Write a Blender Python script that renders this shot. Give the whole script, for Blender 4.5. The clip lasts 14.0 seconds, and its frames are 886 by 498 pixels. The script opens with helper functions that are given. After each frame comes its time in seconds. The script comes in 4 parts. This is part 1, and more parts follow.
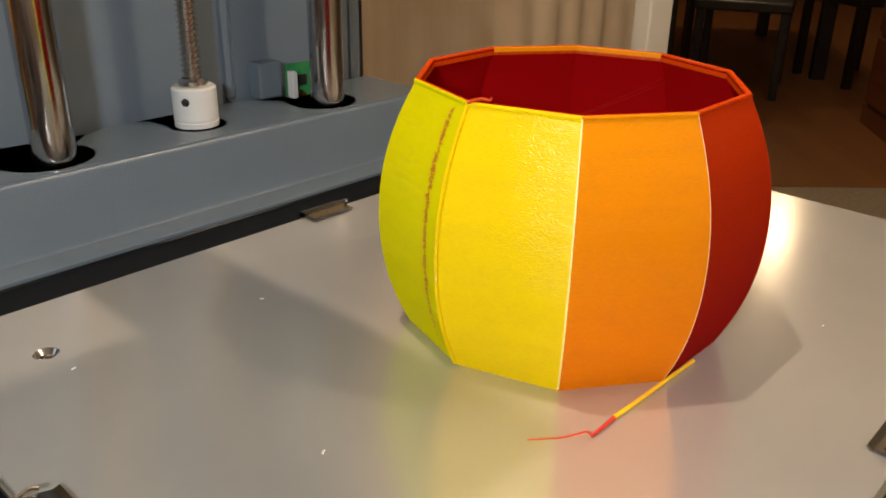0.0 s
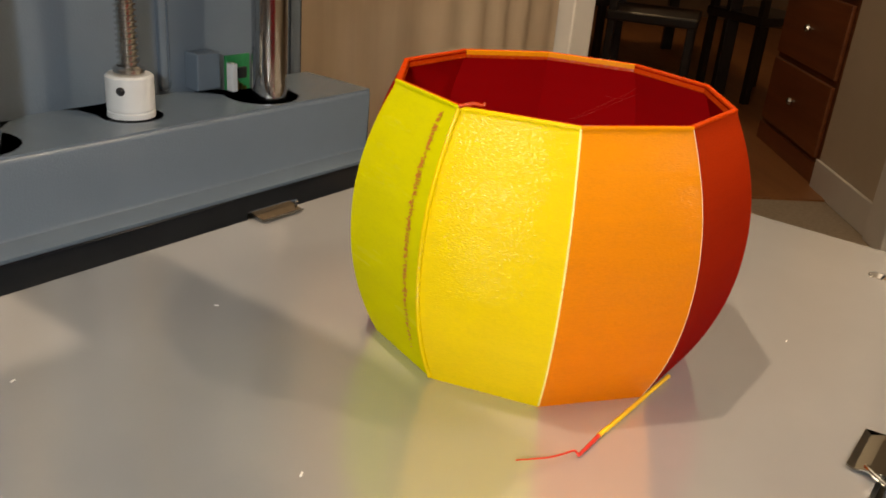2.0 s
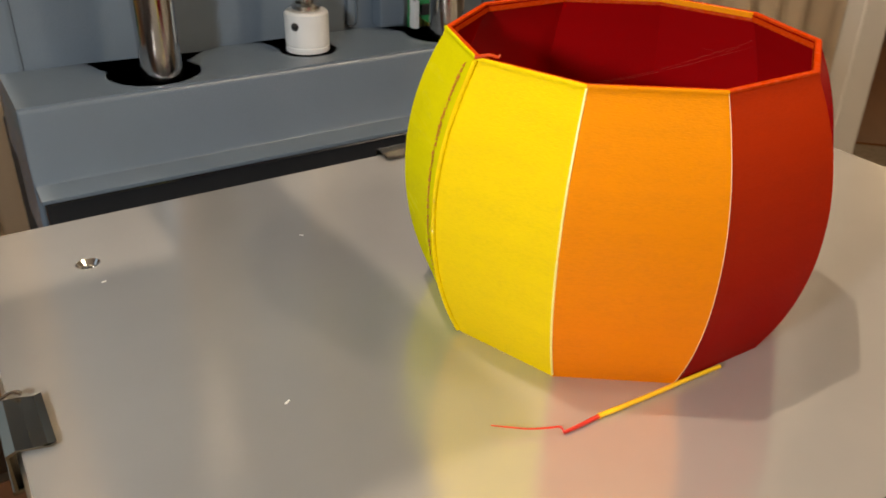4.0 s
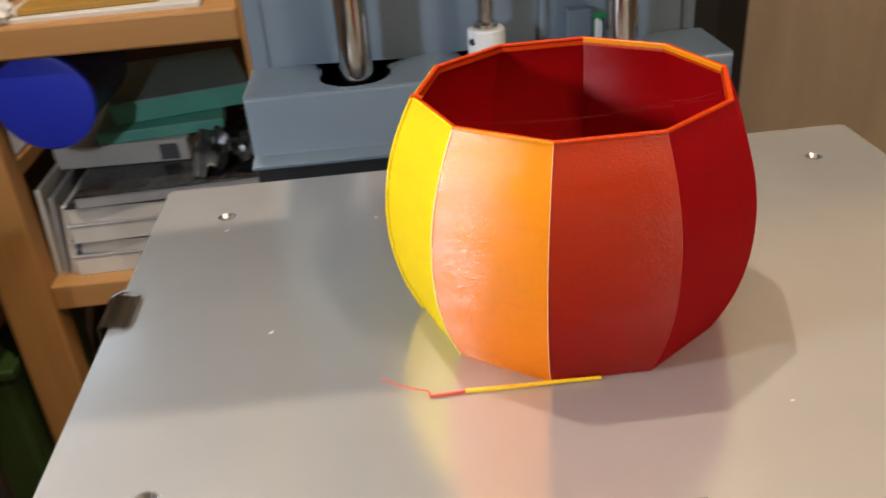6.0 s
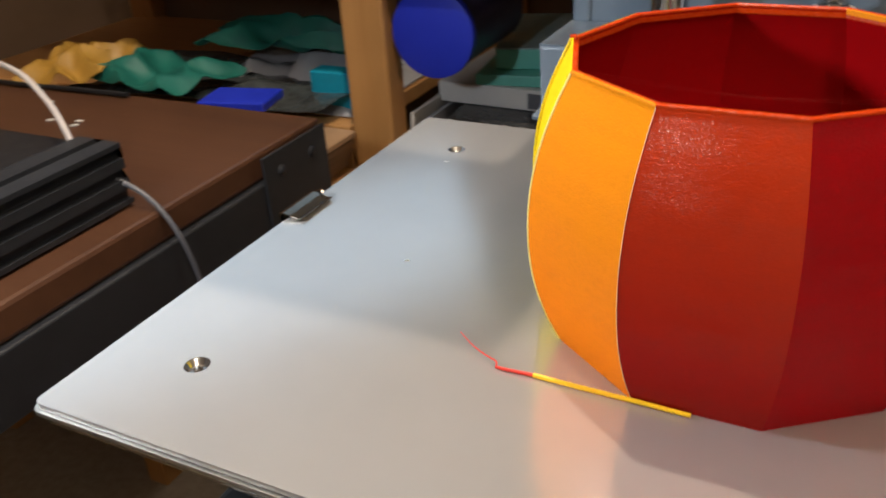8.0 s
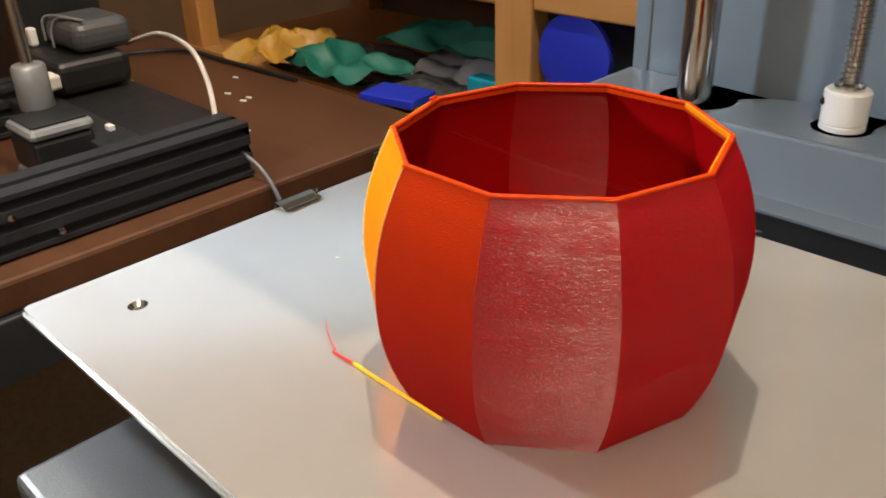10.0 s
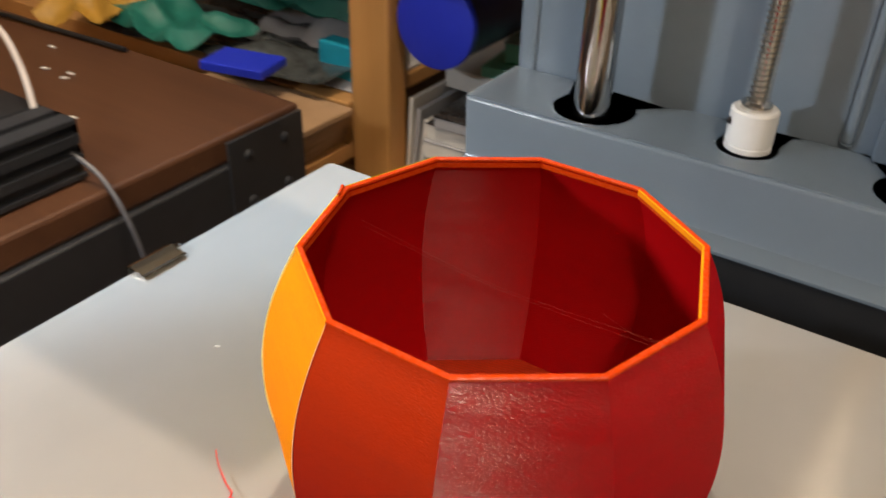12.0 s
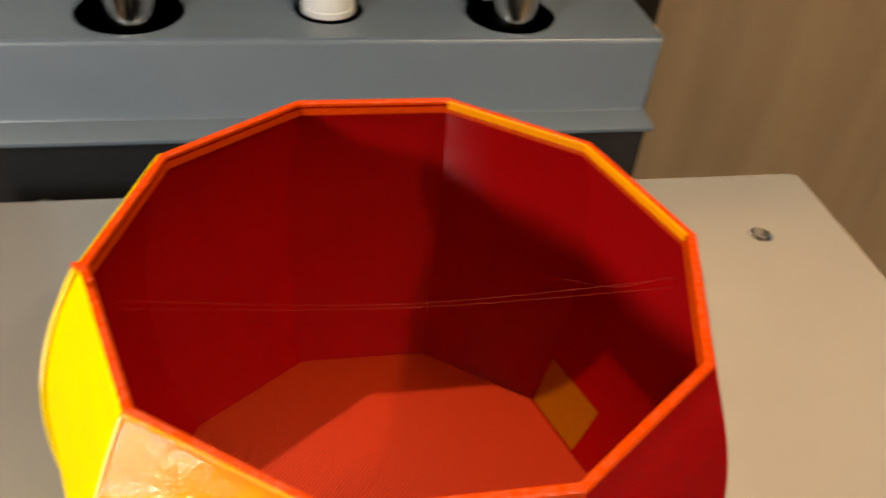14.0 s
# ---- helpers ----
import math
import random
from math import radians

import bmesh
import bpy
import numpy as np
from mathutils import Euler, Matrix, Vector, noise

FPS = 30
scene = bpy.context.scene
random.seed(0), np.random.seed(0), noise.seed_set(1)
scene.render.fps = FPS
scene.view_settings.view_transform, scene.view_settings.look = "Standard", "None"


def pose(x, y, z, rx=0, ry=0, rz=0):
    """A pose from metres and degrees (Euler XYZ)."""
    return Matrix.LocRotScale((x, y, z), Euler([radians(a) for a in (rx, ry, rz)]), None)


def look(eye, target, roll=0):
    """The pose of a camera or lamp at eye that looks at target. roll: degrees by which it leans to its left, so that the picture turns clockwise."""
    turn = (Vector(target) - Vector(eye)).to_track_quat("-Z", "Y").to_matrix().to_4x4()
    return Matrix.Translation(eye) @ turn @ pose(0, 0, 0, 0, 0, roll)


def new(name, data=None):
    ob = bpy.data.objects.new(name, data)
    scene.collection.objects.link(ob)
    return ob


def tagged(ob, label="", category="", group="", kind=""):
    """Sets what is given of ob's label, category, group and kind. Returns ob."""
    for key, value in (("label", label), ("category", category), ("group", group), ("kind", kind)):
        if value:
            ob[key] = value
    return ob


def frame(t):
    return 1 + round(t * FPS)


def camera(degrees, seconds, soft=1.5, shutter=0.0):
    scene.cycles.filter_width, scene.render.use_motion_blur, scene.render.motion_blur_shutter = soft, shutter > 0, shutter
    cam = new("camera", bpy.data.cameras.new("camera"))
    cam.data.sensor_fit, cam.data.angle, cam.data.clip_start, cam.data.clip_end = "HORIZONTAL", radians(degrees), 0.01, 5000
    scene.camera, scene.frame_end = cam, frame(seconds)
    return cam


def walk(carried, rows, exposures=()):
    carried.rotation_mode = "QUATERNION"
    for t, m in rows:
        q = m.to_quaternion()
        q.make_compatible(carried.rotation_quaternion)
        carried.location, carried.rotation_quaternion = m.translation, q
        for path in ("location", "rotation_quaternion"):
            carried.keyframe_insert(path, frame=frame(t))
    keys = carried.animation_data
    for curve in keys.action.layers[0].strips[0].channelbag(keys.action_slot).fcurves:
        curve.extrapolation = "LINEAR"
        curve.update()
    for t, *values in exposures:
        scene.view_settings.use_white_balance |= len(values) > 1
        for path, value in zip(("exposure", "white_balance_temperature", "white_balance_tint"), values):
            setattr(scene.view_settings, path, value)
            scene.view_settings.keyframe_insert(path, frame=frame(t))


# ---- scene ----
cam = camera(55.4, 14.0, soft=1.7, shutter=0.5)
PATH = [
    (0, (-0.25542, -0.17271, 0.15875), (1.08262, 1.07655, -0.64686), 0.91),
    (0.5, (-0.2495, -0.1765, 0.15749), (1.06044, 1.09195, -0.66414), 0.23),
    (1, (-0.25651, -0.15479, 0.17116), (1.15435, 1.02135, -0.62016), 1.05),
    (1.5, (-0.26929, -0.14039, 0.1627), (1.23121, 0.93161, -0.61144), 4.57),
    (2, (-0.26214, -0.14556, 0.15561), (1.22145, 0.93408, -0.64022), 5.04),
    (2.5, (-0.25818, -0.14537, 0.15091), (1.20132, 0.95972, -0.65446), 5.29),
    (3, (-0.25161, -0.16628, 0.15447), (1.03355, 1.11441, -0.68707), 3.11),
    (3.2, (-0.24297, -0.17696, 0.15663), (0.9756, 1.14719, -0.71614), 2.89),
    (5.3, (-0.10951, -0.23578, 0.17523), (0.32627, 1.4186, -0.86067), -2.43),
    (5.5, (-0.09791, -0.25106, 0.17877), (0.26093, 1.43533, -0.83479), -2.85),
    (6, (-0.06923, -0.30183, 0.19816), (0.02467, 1.43885, -0.78225), -4.53),
    (6.5, (-0.04032, -0.3389, 0.20136), (-0.23748, 1.41696, -0.7357), -5.13),
    (7, (-0.02108, -0.28477, 0.1733), (-0.38685, 1.42776, -0.79286), -5.85),
    (7.5, (0.00155, -0.26167, 0.15833), (-0.54973, 1.38489, -0.83411), -5.13),
    (7.7, (0.01075, -0.2642, 0.16119), (-0.66028, 1.34684, -0.81567), -4.71),
    (9.8, (0.16335, -0.23096, 0.19627), (-1.08956, 1.01104, -0.74588), -1.69),
    (10, (0.17018, -0.22686, 0.19702), (-1.08769, 1.01638, -0.73684), -1.86),
    (10.5, (0.18342, -0.21405, 0.19603), (-1.0723, 1.03199, -0.73701), -2.31),
    (11, (0.18525, -0.20891, 0.18823), (-1.02413, 1.06622, -0.76647), -2.10),
    (11.5, (0.15309, -0.1957, 0.20383), (-0.97062, 1.12993, -0.78611), -0.94),
    (12, (0.09714, -0.18185, 0.22466), (-0.82142, 1.22821, -0.85608), 1.60),
    (12.5, (0.04562, -0.16788, 0.22179), (-0.48161, 1.34443, -0.9761), 4.84),
    (13, (0.00064, -0.15575, 0.22354), (-0.23368, 1.37548, -1.04153), 4.02),
    (13.5, (-0.021, -0.13469, 0.19973), (0.0033, 1.3926, -1.09132), 4.29),
    (14, (-0.02272, -0.12336, 0.198), (0.34054, 1.37854, -1.07177), 5.84),
]
walk(cam, [(t, look(eye, target, roll)) for t, eye, target, roll in PATH],
     [(0, -0.32, 6950, 10), (3.2, -0.32, 6950, 10), (5.5, -0.18, 6250, 10), (6.5, -0.02, 6000, 10), (7.7, -0.1, 6000, 10), (9.8, 0.16, 6400, 10), (11.5, 0.12, 6400, 10), (12.5, 0.06, 6450, 10), (14, 0.05, 7400, 10)])

# ---- light ----
world = bpy.data.worlds.new("room_dark")
scene.world = world
world.use_nodes = True
world.node_tree.nodes["Background"].inputs[0].default_value = (1.0, 0.85, 0.7, 1)
world.node_tree.nodes["Background"].inputs[1].default_value = 0.02
scene.view_settings.exposure = 0.0


def lamp(name, kind, m, power, colour, size=0.05, size_y=None):
    data = bpy.data.lights.new(name, kind)
    data.energy, data.color = power, colour
    if kind == "AREA":
        data.shape = "RECTANGLE" if size_y else "DISK"
        data.size = size
        if size_y:
            data.size_y = size_y
    else:
        data.shadow_soft_size = size
    ob = new(name, data)
    ob.matrix_world = m
    return ob


CEIL = 1.55
FLOOR = -0.85
lamp("ceiling_bulb", "POINT", pose(-0.21, 0.205, 1.12), 40, (1.0, 0.82, 0.62), 0.012)
lamp("room_bulb", "POINT", pose(0.72, -0.84, 1.42), 36, (1.0, 0.83, 0.64), 0.03)
lamp("desk_lamp_glow", "AREA", look((-0.42, -0.20, 0.22), (0.0, 0.08, 0.04)), 2.4, (0.90, 0.95, 1.0), 0.045)
lamp("far_room_bulb", "POINT", pose(0.95, -1.41, 0.75), 9, (1.0, 0.86, 0.70), 0.10)
lamp("worklight_tube", "AREA", look((-0.95, 0.42, 0.50), (-0.25, -0.1, 0.0)), 0.9, (0.62, 0.83, 1.0), 1.3, 0.22)
lamp("hall_bulb", "POINT", pose(2.75, 0.92, 1.05), 4.2, (1.0, 0.74, 0.46), 0.025)
# unseen fill light, added only to brighten the dining room
lamp("dining_fill", "POINT", pose(5.2, 2.6, 1.35), 22, (1.0, 0.70, 0.40), 0.06)


# ---- materials ----
def nodes_of(name):
    m = bpy.data.materials.new(name)
    m.use_nodes = True
    nt = m.node_tree
    return m, nt, nt.nodes["Principled BSDF"]


def coords(nt, scale, world_space=False):
    tc = nt.nodes.new("ShaderNodeTexCoord")
    mp = nt.nodes.new("ShaderNodeMapping")
    mp.inputs["Scale"].default_value = scale
    nt.links.new(tc.outputs["Object"], mp.inputs["Vector"])
    return mp.outputs["Vector"]


def noise_tex(nt, vec, scale=1.0, detail=4.0, rough=0.6, distortion=0.0):
    n = nt.nodes.new("ShaderNodeTexNoise")
    n.inputs["Scale"].default_value = scale
    n.inputs["Detail"].default_value = detail
    n.inputs["Roughness"].default_value = rough
    n.inputs["Distortion"].default_value = distortion
    nt.links.new(vec, n.inputs["Vector"])
    return n.outputs["Fac"]


def ramp(nt, fac, stops):
    r = nt.nodes.new("ShaderNodeValToRGB")
    e = r.color_ramp.elements
    while len(e) < len(stops):
        e.new(0.5)
    for el, (p, c) in zip(e, stops):
        el.position, el.color = p, (*c, 1)
    nt.links.new(fac, r.inputs["Fac"])
    return r.outputs["Color"]


def bump(nt, fac, bsdf, strength, distance):
    b = nt.nodes.new("ShaderNodeBump")
    b.inputs["Strength"].default_value = strength
    b.inputs["Distance"].default_value = distance
    nt.links.new(fac, b.inputs["Height"])
    nt.links.new(b.outputs["Normal"], bsdf.inputs["Normal"])
    return b


def shade(c, k):
    return tuple(min(1.0, v * k) for v in c)


def surface(name, colour, rough=0.5, metal=0.0, vary=0.15, scale=(30, 30, 30), grain=0.0, grain_size=None, spec=0.5, coat=0.0):
    """A plain surface with mottled colour, mottled gloss and fine relief."""
    m, nt, b = nodes_of(name)
    v = coords(nt, scale)
    f = noise_tex(nt, v, 1.0, 5.0, 0.65)
    nt.links.new(ramp(nt, f, [(0.25, shade(colour, 1 - vary)), (0.5, colour), (0.78, shade(colour, 1 + vary))]), b.inputs["Base Color"])
    r = nt.nodes.new("ShaderNodeMapRange")
    r.inputs["To Min"].default_value, r.inputs["To Max"].default_value = max(0.02, rough - 0.08), min(1, rough + 0.1)
    nt.links.new(noise_tex(nt, v, 2.7, 3.0), r.inputs["Value"])
    nt.links.new(r.outputs["Result"], b.inputs["Roughness"])
    b.inputs["Metallic"].default_value = metal
    b.inputs["Specular IOR Level"].default_value = spec
    b.inputs["Coat Weight"].default_value = coat
    if grain:
        g = noise_tex(nt, coords(nt, grain_size or shade(scale, 1.0)), 6.0 if grain_size is None else 1.0, 3.0)
        bump(nt, g, b, grain, 0.001)
    return m


def wood(name, light, dark, along="x", rough=0.45, size=1.0, spec=0.4):
    m, nt, b = nodes_of(name)
    s = {"x": (1.2, 22, 22), "y": (22, 1.2, 22), "z": (22, 22, 1.2)}[along]
    v = coords(nt, tuple(a / size for a in s))
    f = noise_tex(nt, v, 1.0, 6.0, 0.62, 0.6)
    fine = noise_tex(nt, coords(nt, tuple(a * 6 / size for a in s)), 1.0, 3.0)
    mix = nt.nodes.new("ShaderNodeMath")
    mix.operation = "MULTIPLY_ADD"
    mix.inputs[1].default_value = 0.3
    nt.links.new(fine, mix.inputs[0])
    nt.links.new(f, mix.inputs[2])
    nt.links.new(ramp(nt, mix.outputs[0], [(0.4, dark), (0.62, tuple((a + c) / 2 for a, c in zip(light, dark))), (0.85, light)]), b.inputs["Base Color"])
    b.inputs["Roughness"].default_value = rough
    b.inputs["Specular IOR Level"].default_value = spec
    bump(nt, fine, b, 0.25, 0.0006)
    return m


def printed(name, top, bottom, rough=0.34, streak=0.10, relief=0.38, grooved=True, gloss=0.037):
    """Printed plastic: fine layers one over another, a colour that drifts with the height."""
    m, nt, b = nodes_of(name)
    tc = nt.nodes.new("ShaderNodeTexCoord")
    sep = nt.nodes.new("ShaderNodeSeparateXYZ")
    nt.links.new(tc.outputs["Object"], sep.inputs[0])
    h = nt.nodes.new("ShaderNodeMapRange")
    h.inputs["From Min"].default_value, h.inputs["From Max"].default_value = 0.0, 0.0945
    nt.links.new(sep.outputs["Z"], h.inputs["Value"])
    base = ramp(nt, h.outputs["Result"], [(0.25, bottom), (0.9, top)])
    bands = noise_tex(nt, coords(nt, (3, 3, 170)), 1.0, 2.0, 0.6)
    mix = nt.nodes.new("ShaderNodeMix")
    mix.data_type, mix.blend_type = "RGBA", "MULTIPLY"
    mix.inputs["Factor"].default_value = 1.0
    nt.links.new(base, mix.inputs[6])
    nt.links.new(ramp(nt, bands, [(0.3, (1 - streak * 0.4,) * 3), (0.7, (1.0,) * 3)]), mix.inputs[7])
    nt.links.new(mix.outputs[2], b.inputs["Base Color"])
    layers = noise_tex(nt, coords(nt, (950, 950, 3600)), 1.0, 0.0, 0.6)
    bp = bump(nt, layers, b, relief, 0.00022)
    # the gloss of the drawn plastic: sharp along the layers, spread up and down across them
    b.inputs["Specular IOR Level"].default_value = 0.0
    gl = nt.nodes.new("ShaderNodeBsdfAnisotropic")
    nt.links.new(bp.outputs["Normal"], gl.inputs["Normal"])
    rr = nt.nodes.new("ShaderNodeMapRange")
    rr.inputs["To Min"].default_value, rr.inputs["To Max"].default_value = rough - 0.18, rough - 0.11
    nt.links.new(noise_tex(nt, coords(nt, (22, 22, 180)), 1.0, 1.0), rr.inputs["Value"])
    nt.links.new(rr.outputs["Result"], gl.inputs["Roughness"])
    if grooved:
        geo = nt.nodes.new("ShaderNodeNewGeometry")
        cr = nt.nodes.new("ShaderNodeVectorMath")
        cr.operation = "CROSS_PRODUCT"
        cr.inputs[0].default_value = (0, 0, 1)
        nt.links.new(geo.outputs["True Normal"], cr.inputs[1])
        nt.links.new(cr.outputs["Vector"], gl.inputs["Tangent"])
        gl.inputs["Anisotropy"].default_value = 0.93
        gl.inputs["Rotation"].default_value = 0.0
    mx = nt.nodes.new("ShaderNodeMixShader")
    # the gloss comes in short dashes along the layers, and in larger patches
    dash = nt.nodes.new("ShaderNodeMapRange")
    dash.inputs["From Min"].default_value, dash.inputs["From Max"].default_value = 0.38, 0.66
    dash.inputs["To Min"].default_value, dash.inputs["To Max"].default_value = 0.25 * gloss, 2.1 * gloss
    nt.links.new(noise_tex(nt, coords(nt, (520, 520, 2500)), 1.0, 2.0, 0.6), dash.inputs["Value"])
    patch = nt.nodes.new("ShaderNodeMapRange")
    patch.inputs["From Min"].default_value, patch.inputs["From Max"].default_value = 0.36, 0.58
    patch.inputs["To Min"].default_value, patch.inputs["To Max"].default_value = 0.45, 1.1
    nt.links.new(noise_tex(nt, coords(nt, (26, 26, 210)), 1.0, 3.0, 0.7), patch.inputs["Value"])
    fac = nt.nodes.new("ShaderNodeMath")
    fac.operation = "MULTIPLY"
    nt.links.new(dash.outputs["Result"], fac.inputs[0])
    nt.links.new(patch.outputs["Result"], fac.inputs[1])
    nt.links.new(fac.outputs[0], mx.inputs[0])
    nt.links.new(b.outputs[0], mx.inputs[1])
    nt.links.new(gl.outputs[0], mx.inputs[2])
    nt.links.new(mx.outputs[0], nt.nodes["Material Output"].inputs["Surface"])
    return m


def sheet_metal(name, colour, rough, along="x", metal=1.0, relief=0.05):
    m, nt, b = nodes_of(name)
    s = {"x": (6, 420, 420), "y": (420, 6, 420), "z": (420, 420, 6)}[along]
    f = noise_tex(nt, coords(nt, s), 1.0, 3.0)
    big = noise_tex(nt, coords(nt, (9, 9, 9)), 1.0, 4.0)
    nt.links.new(ramp(nt, big, [(0.3, shade(colour, 0.93)), (0.7, shade(colour, 1.04))]), b.inputs["Base Color"])
    b.inputs["Metallic"].default_value = metal
    r = nt.nodes.new("ShaderNodeMapRange")
    r.inputs["To Min"].default_value, r.inputs["To Max"].default_value = rough * 0.85, rough * 1.2
    nt.links.new(noise_tex(nt, coords(nt, (25, 25, 25)), 1.0, 5.0), r.inputs["Value"])
    nt.links.new(r.outputs["Result"], b.inputs["Roughness"])
    bump(nt, f, b, relief, 0.0002)
    return m


M = {}
M["bed"] = sheet_metal("bed_aluminium", (0.58, 0.565, 0.54), 0.175, "x", 0.63, 0.008)
M["bed_edge"] = sheet_metal("bed_edge_aluminium", (0.72, 0.70, 0.64), 0.3, "x")
M["bed_under"] = surface("bed_underside", (0.10, 0.10, 0.10), 0.5)
M["chrome"] = sheet_metal("polished_steel", (0.62, 0.61, 0.60), 0.13, "z")
M["steel"] = sheet_metal("bright_steel", (0.66, 0.65, 0.62), 0.22, "x")
M["spring"] = sheet_metal("spring_steel", (0.27, 0.25, 0.21), 0.22, "x")
M["screw"] = sheet_metal("lead_screw_steel", (0.68, 0.66, 0.62), 0.2, "z")
M["grey"] = surface("grey_moulded_plastic", (0.145, 0.184, 0.226), 0.22, 0.0, 0.06, (14, 14, 14), 0.18, (900, 900, 900), 0.5)
M["grey_dark"] = surface("dark_grey_plastic", (0.068, 0.074, 0.080), 0.33, 0.0, 0.08, (14, 14, 14), 0.15, (900, 900, 900), 0.5)
M["black"] = surface("black_plastic", (0.014, 0.014, 0.015), 0.4, 0.0, 0.2, (20, 20, 20))
M["black_gloss"] = surface("glossy_black_panel", (0.020, 0.021, 0.023), 0.18, 0.0, 0.15, (20, 20, 20))
# near-black colour standing for the shade inside the tower's cavity
M["void"] = surface("cavity_shade_black", (0.006, 0.006, 0.006), 0.8)
M["white_plastic"] = surface("white_plastic", (0.74, 0.74, 0.72), 0.42, 0.0, 0.04, (40, 40, 40), 0.08)
M["pcb"] = surface("green_circuit_board", (0.02, 0.22, 0.07), 0.4, 0.0, 0.3, (200, 200, 200))
M["brass"] = sheet_metal("brass_pins", (0.75, 0.5, 0.18), 0.3, "z")

YEL0, YEL, ORA, ROR = (0.57, 0.52, 0.004), (0.75, 0.52, 0.006), (0.68, 0.22, 0.004), (0.40, 0.028, 0.004)
RED, RED2, LIP, INNER = (0.30, 0.0028, 0.005), (0.32, 0.0045, 0.008), (0.50, 0.042, 0.002), (0.24, 0.002, 0.003)
M["f0"] = printed("lime_yellow_print", YEL0, shade(YEL0, 1.02), 0.42, 0.06, 0.25)
M["f1"] = printed("yellow_print", shade(YEL, 0.97), YEL, 0.36, 0.05, 0.4)
M["f2"] = printed("orange_print", ORA, (0.76, 0.19, 0.004), 0.33, 0.06)
M["f3"] = printed("red_orange_print", ROR, (0.30, 0.006, 0.004), 0.34, 0.10)
M["f4"] = printed("red_print", RED, RED, 0.33, 0.08)
M["f5"] = printed("bright_red_print", RED2, RED2, 0.36, 0.08)
for key, col in (("e0", YEL0), ("e1", YEL), ("e2", ORA)):
    M[key] = printed("edge_print", col, col, 0.42, 0.04, 0.2, False, 0.02)
M["inner"] = printed("deep_red_print", shade(INNER, 1.35), shade(INNER, 1.35), 0.34, 0.10, gloss=0.012)
M["lip"] = printed("orange_red_print", LIP, LIP, 0.45, 0.04, 0.2, False)
M["gold_dim"] = printed("dull_gold_patch", (0.38, 0.105, 0.004), (0.38, 0.105, 0.004), 0.5, 0.04, 0.2)
M["lip_gold"] = printed("golden_print", (0.78, 0.26, 0.006), (0.78, 0.26, 0.006), 0.4, 0.04, 0.2, False)
def ribbed(name, colour):
    m, nt, b = nodes_of(name)
    wv = nt.nodes.new("ShaderNodeTexWave")
    wv.wave_type, wv.bands_direction = "BANDS", "X"
    wv.inputs["Scale"].default_value = 1.0
    wv.inputs["Distortion"].default_value = 0.6
    tc = nt.nodes.new("ShaderNodeTexCoord")
    mp = nt.nodes.new("ShaderNodeMapping")
    mp.inputs["Rotation"].default_value = (0, 0, radians(40))
    mp.inputs["Scale"].default_value = (330, 330, 330)
    nt.links.new(tc.outputs["Object"], mp.inputs["Vector"])
    nt.links.new(mp.outputs["Vector"], wv.inputs["Vector"])
    nt.links.new(ramp(nt, wv.outputs["Fac"], [(0.0, shade(colour, 0.5)), (0.6, colour), (1.0, shade(colour, 1.2))]), b.inputs["Base Color"])
    b.inputs["Roughness"].default_value = 0.48
    b.inputs["Specular IOR Level"].default_value = 0.3
    bump(nt, wv.outputs["Fac"], b, 0.7, 0.0002)
    return m


M["floor_in"] = ribbed("ribbed_red_orange_print", (0.46, 0.026, 0.002))
M["fil_yellow"] = surface("yellow_filament", (0.85, 0.50, 0.008), 0.35)
M["bead_yellow"] = surface("pale_yellow_bead", (0.86, 0.72, 0.22), 0.4)
M["bead_pale"] = surface("pale_cream_bead", (0.80, 0.50, 0.30), 0.4)
M["fil_red"] = surface("red_filament", (0.55, 0.02, 0.01), 0.35)
M["stringing"] = surface("pale_hair_of_plastic", (0.30, 0.045, 0.03), 0.3)
M["smear"] = surface("red_smear", (0.48, 0.13, 0.01), 0.5)

M["pine"] = wood("orange_pine", (0.50, 0.26, 0.085), (0.40, 0.19, 0.055), "z")
M["pine_x"] = wood("orange_pine_rail", (0.52, 0.28, 0.10), (0.42, 0.21, 0.07), "x")
M["bench"] = wood("brown_bench_top", (0.105, 0.046, 0.022), (0.055, 0.023, 0.012), "x", 0.38, 2.0)
M["panel"] = wood("pale_curtain_cloth", (0.80, 0.66, 0.48), (0.68, 0.53, 0.37), "z", 0.6, 2.2)
M["drawers"] = wood("red_brown_drawers", (0.26, 0.085, 0.03), (0.16, 0.05, 0.018), "x", 0.35)
M["dark_wood"] = surface("dark_stained_wood", (0.018, 0.012, 0.009), 0.35)
M["plank"] = wood("dining_room_floor", (0.30, 0.13, 0.045), (0.20, 0.08, 0.028), "x", 0.35, 3.0)
M["carpet"] = surface("beige_carpet", (0.33, 0.27, 0.20), 0.95, 0.0, 0.2, (60, 60, 60), 0.6, (300, 300, 300), 0.1)
M["wall"] = surface("cream_wall_paint", (0.55, 0.46, 0.34), 0.7, 0.0, 0.05, (4, 4, 4), 0.1)
M["wall_brown"] = surface("brown_wall", (0.16, 0.10, 0.06), 0.7, 0.0, 0.15, (4, 4, 4), 0.1)
M["ceiling"] = surface("white_ceiling", (0.75, 0.72, 0.66), 0.8, 0.0, 0.04, (5, 5, 5), 0.1)
M["trim"] = surface("white_gloss_trim", (0.74, 0.71, 0.66), 0.35, 0.0, 0.03, (10, 10, 10))
M["blue"] = surface("blue_plastic", (0.018, 0.035, 0.52), 0.4, 0.0, 0.05)
M["teal"] = surface("turquoise_card", (0.01, 0.28, 0.42), 0.5)
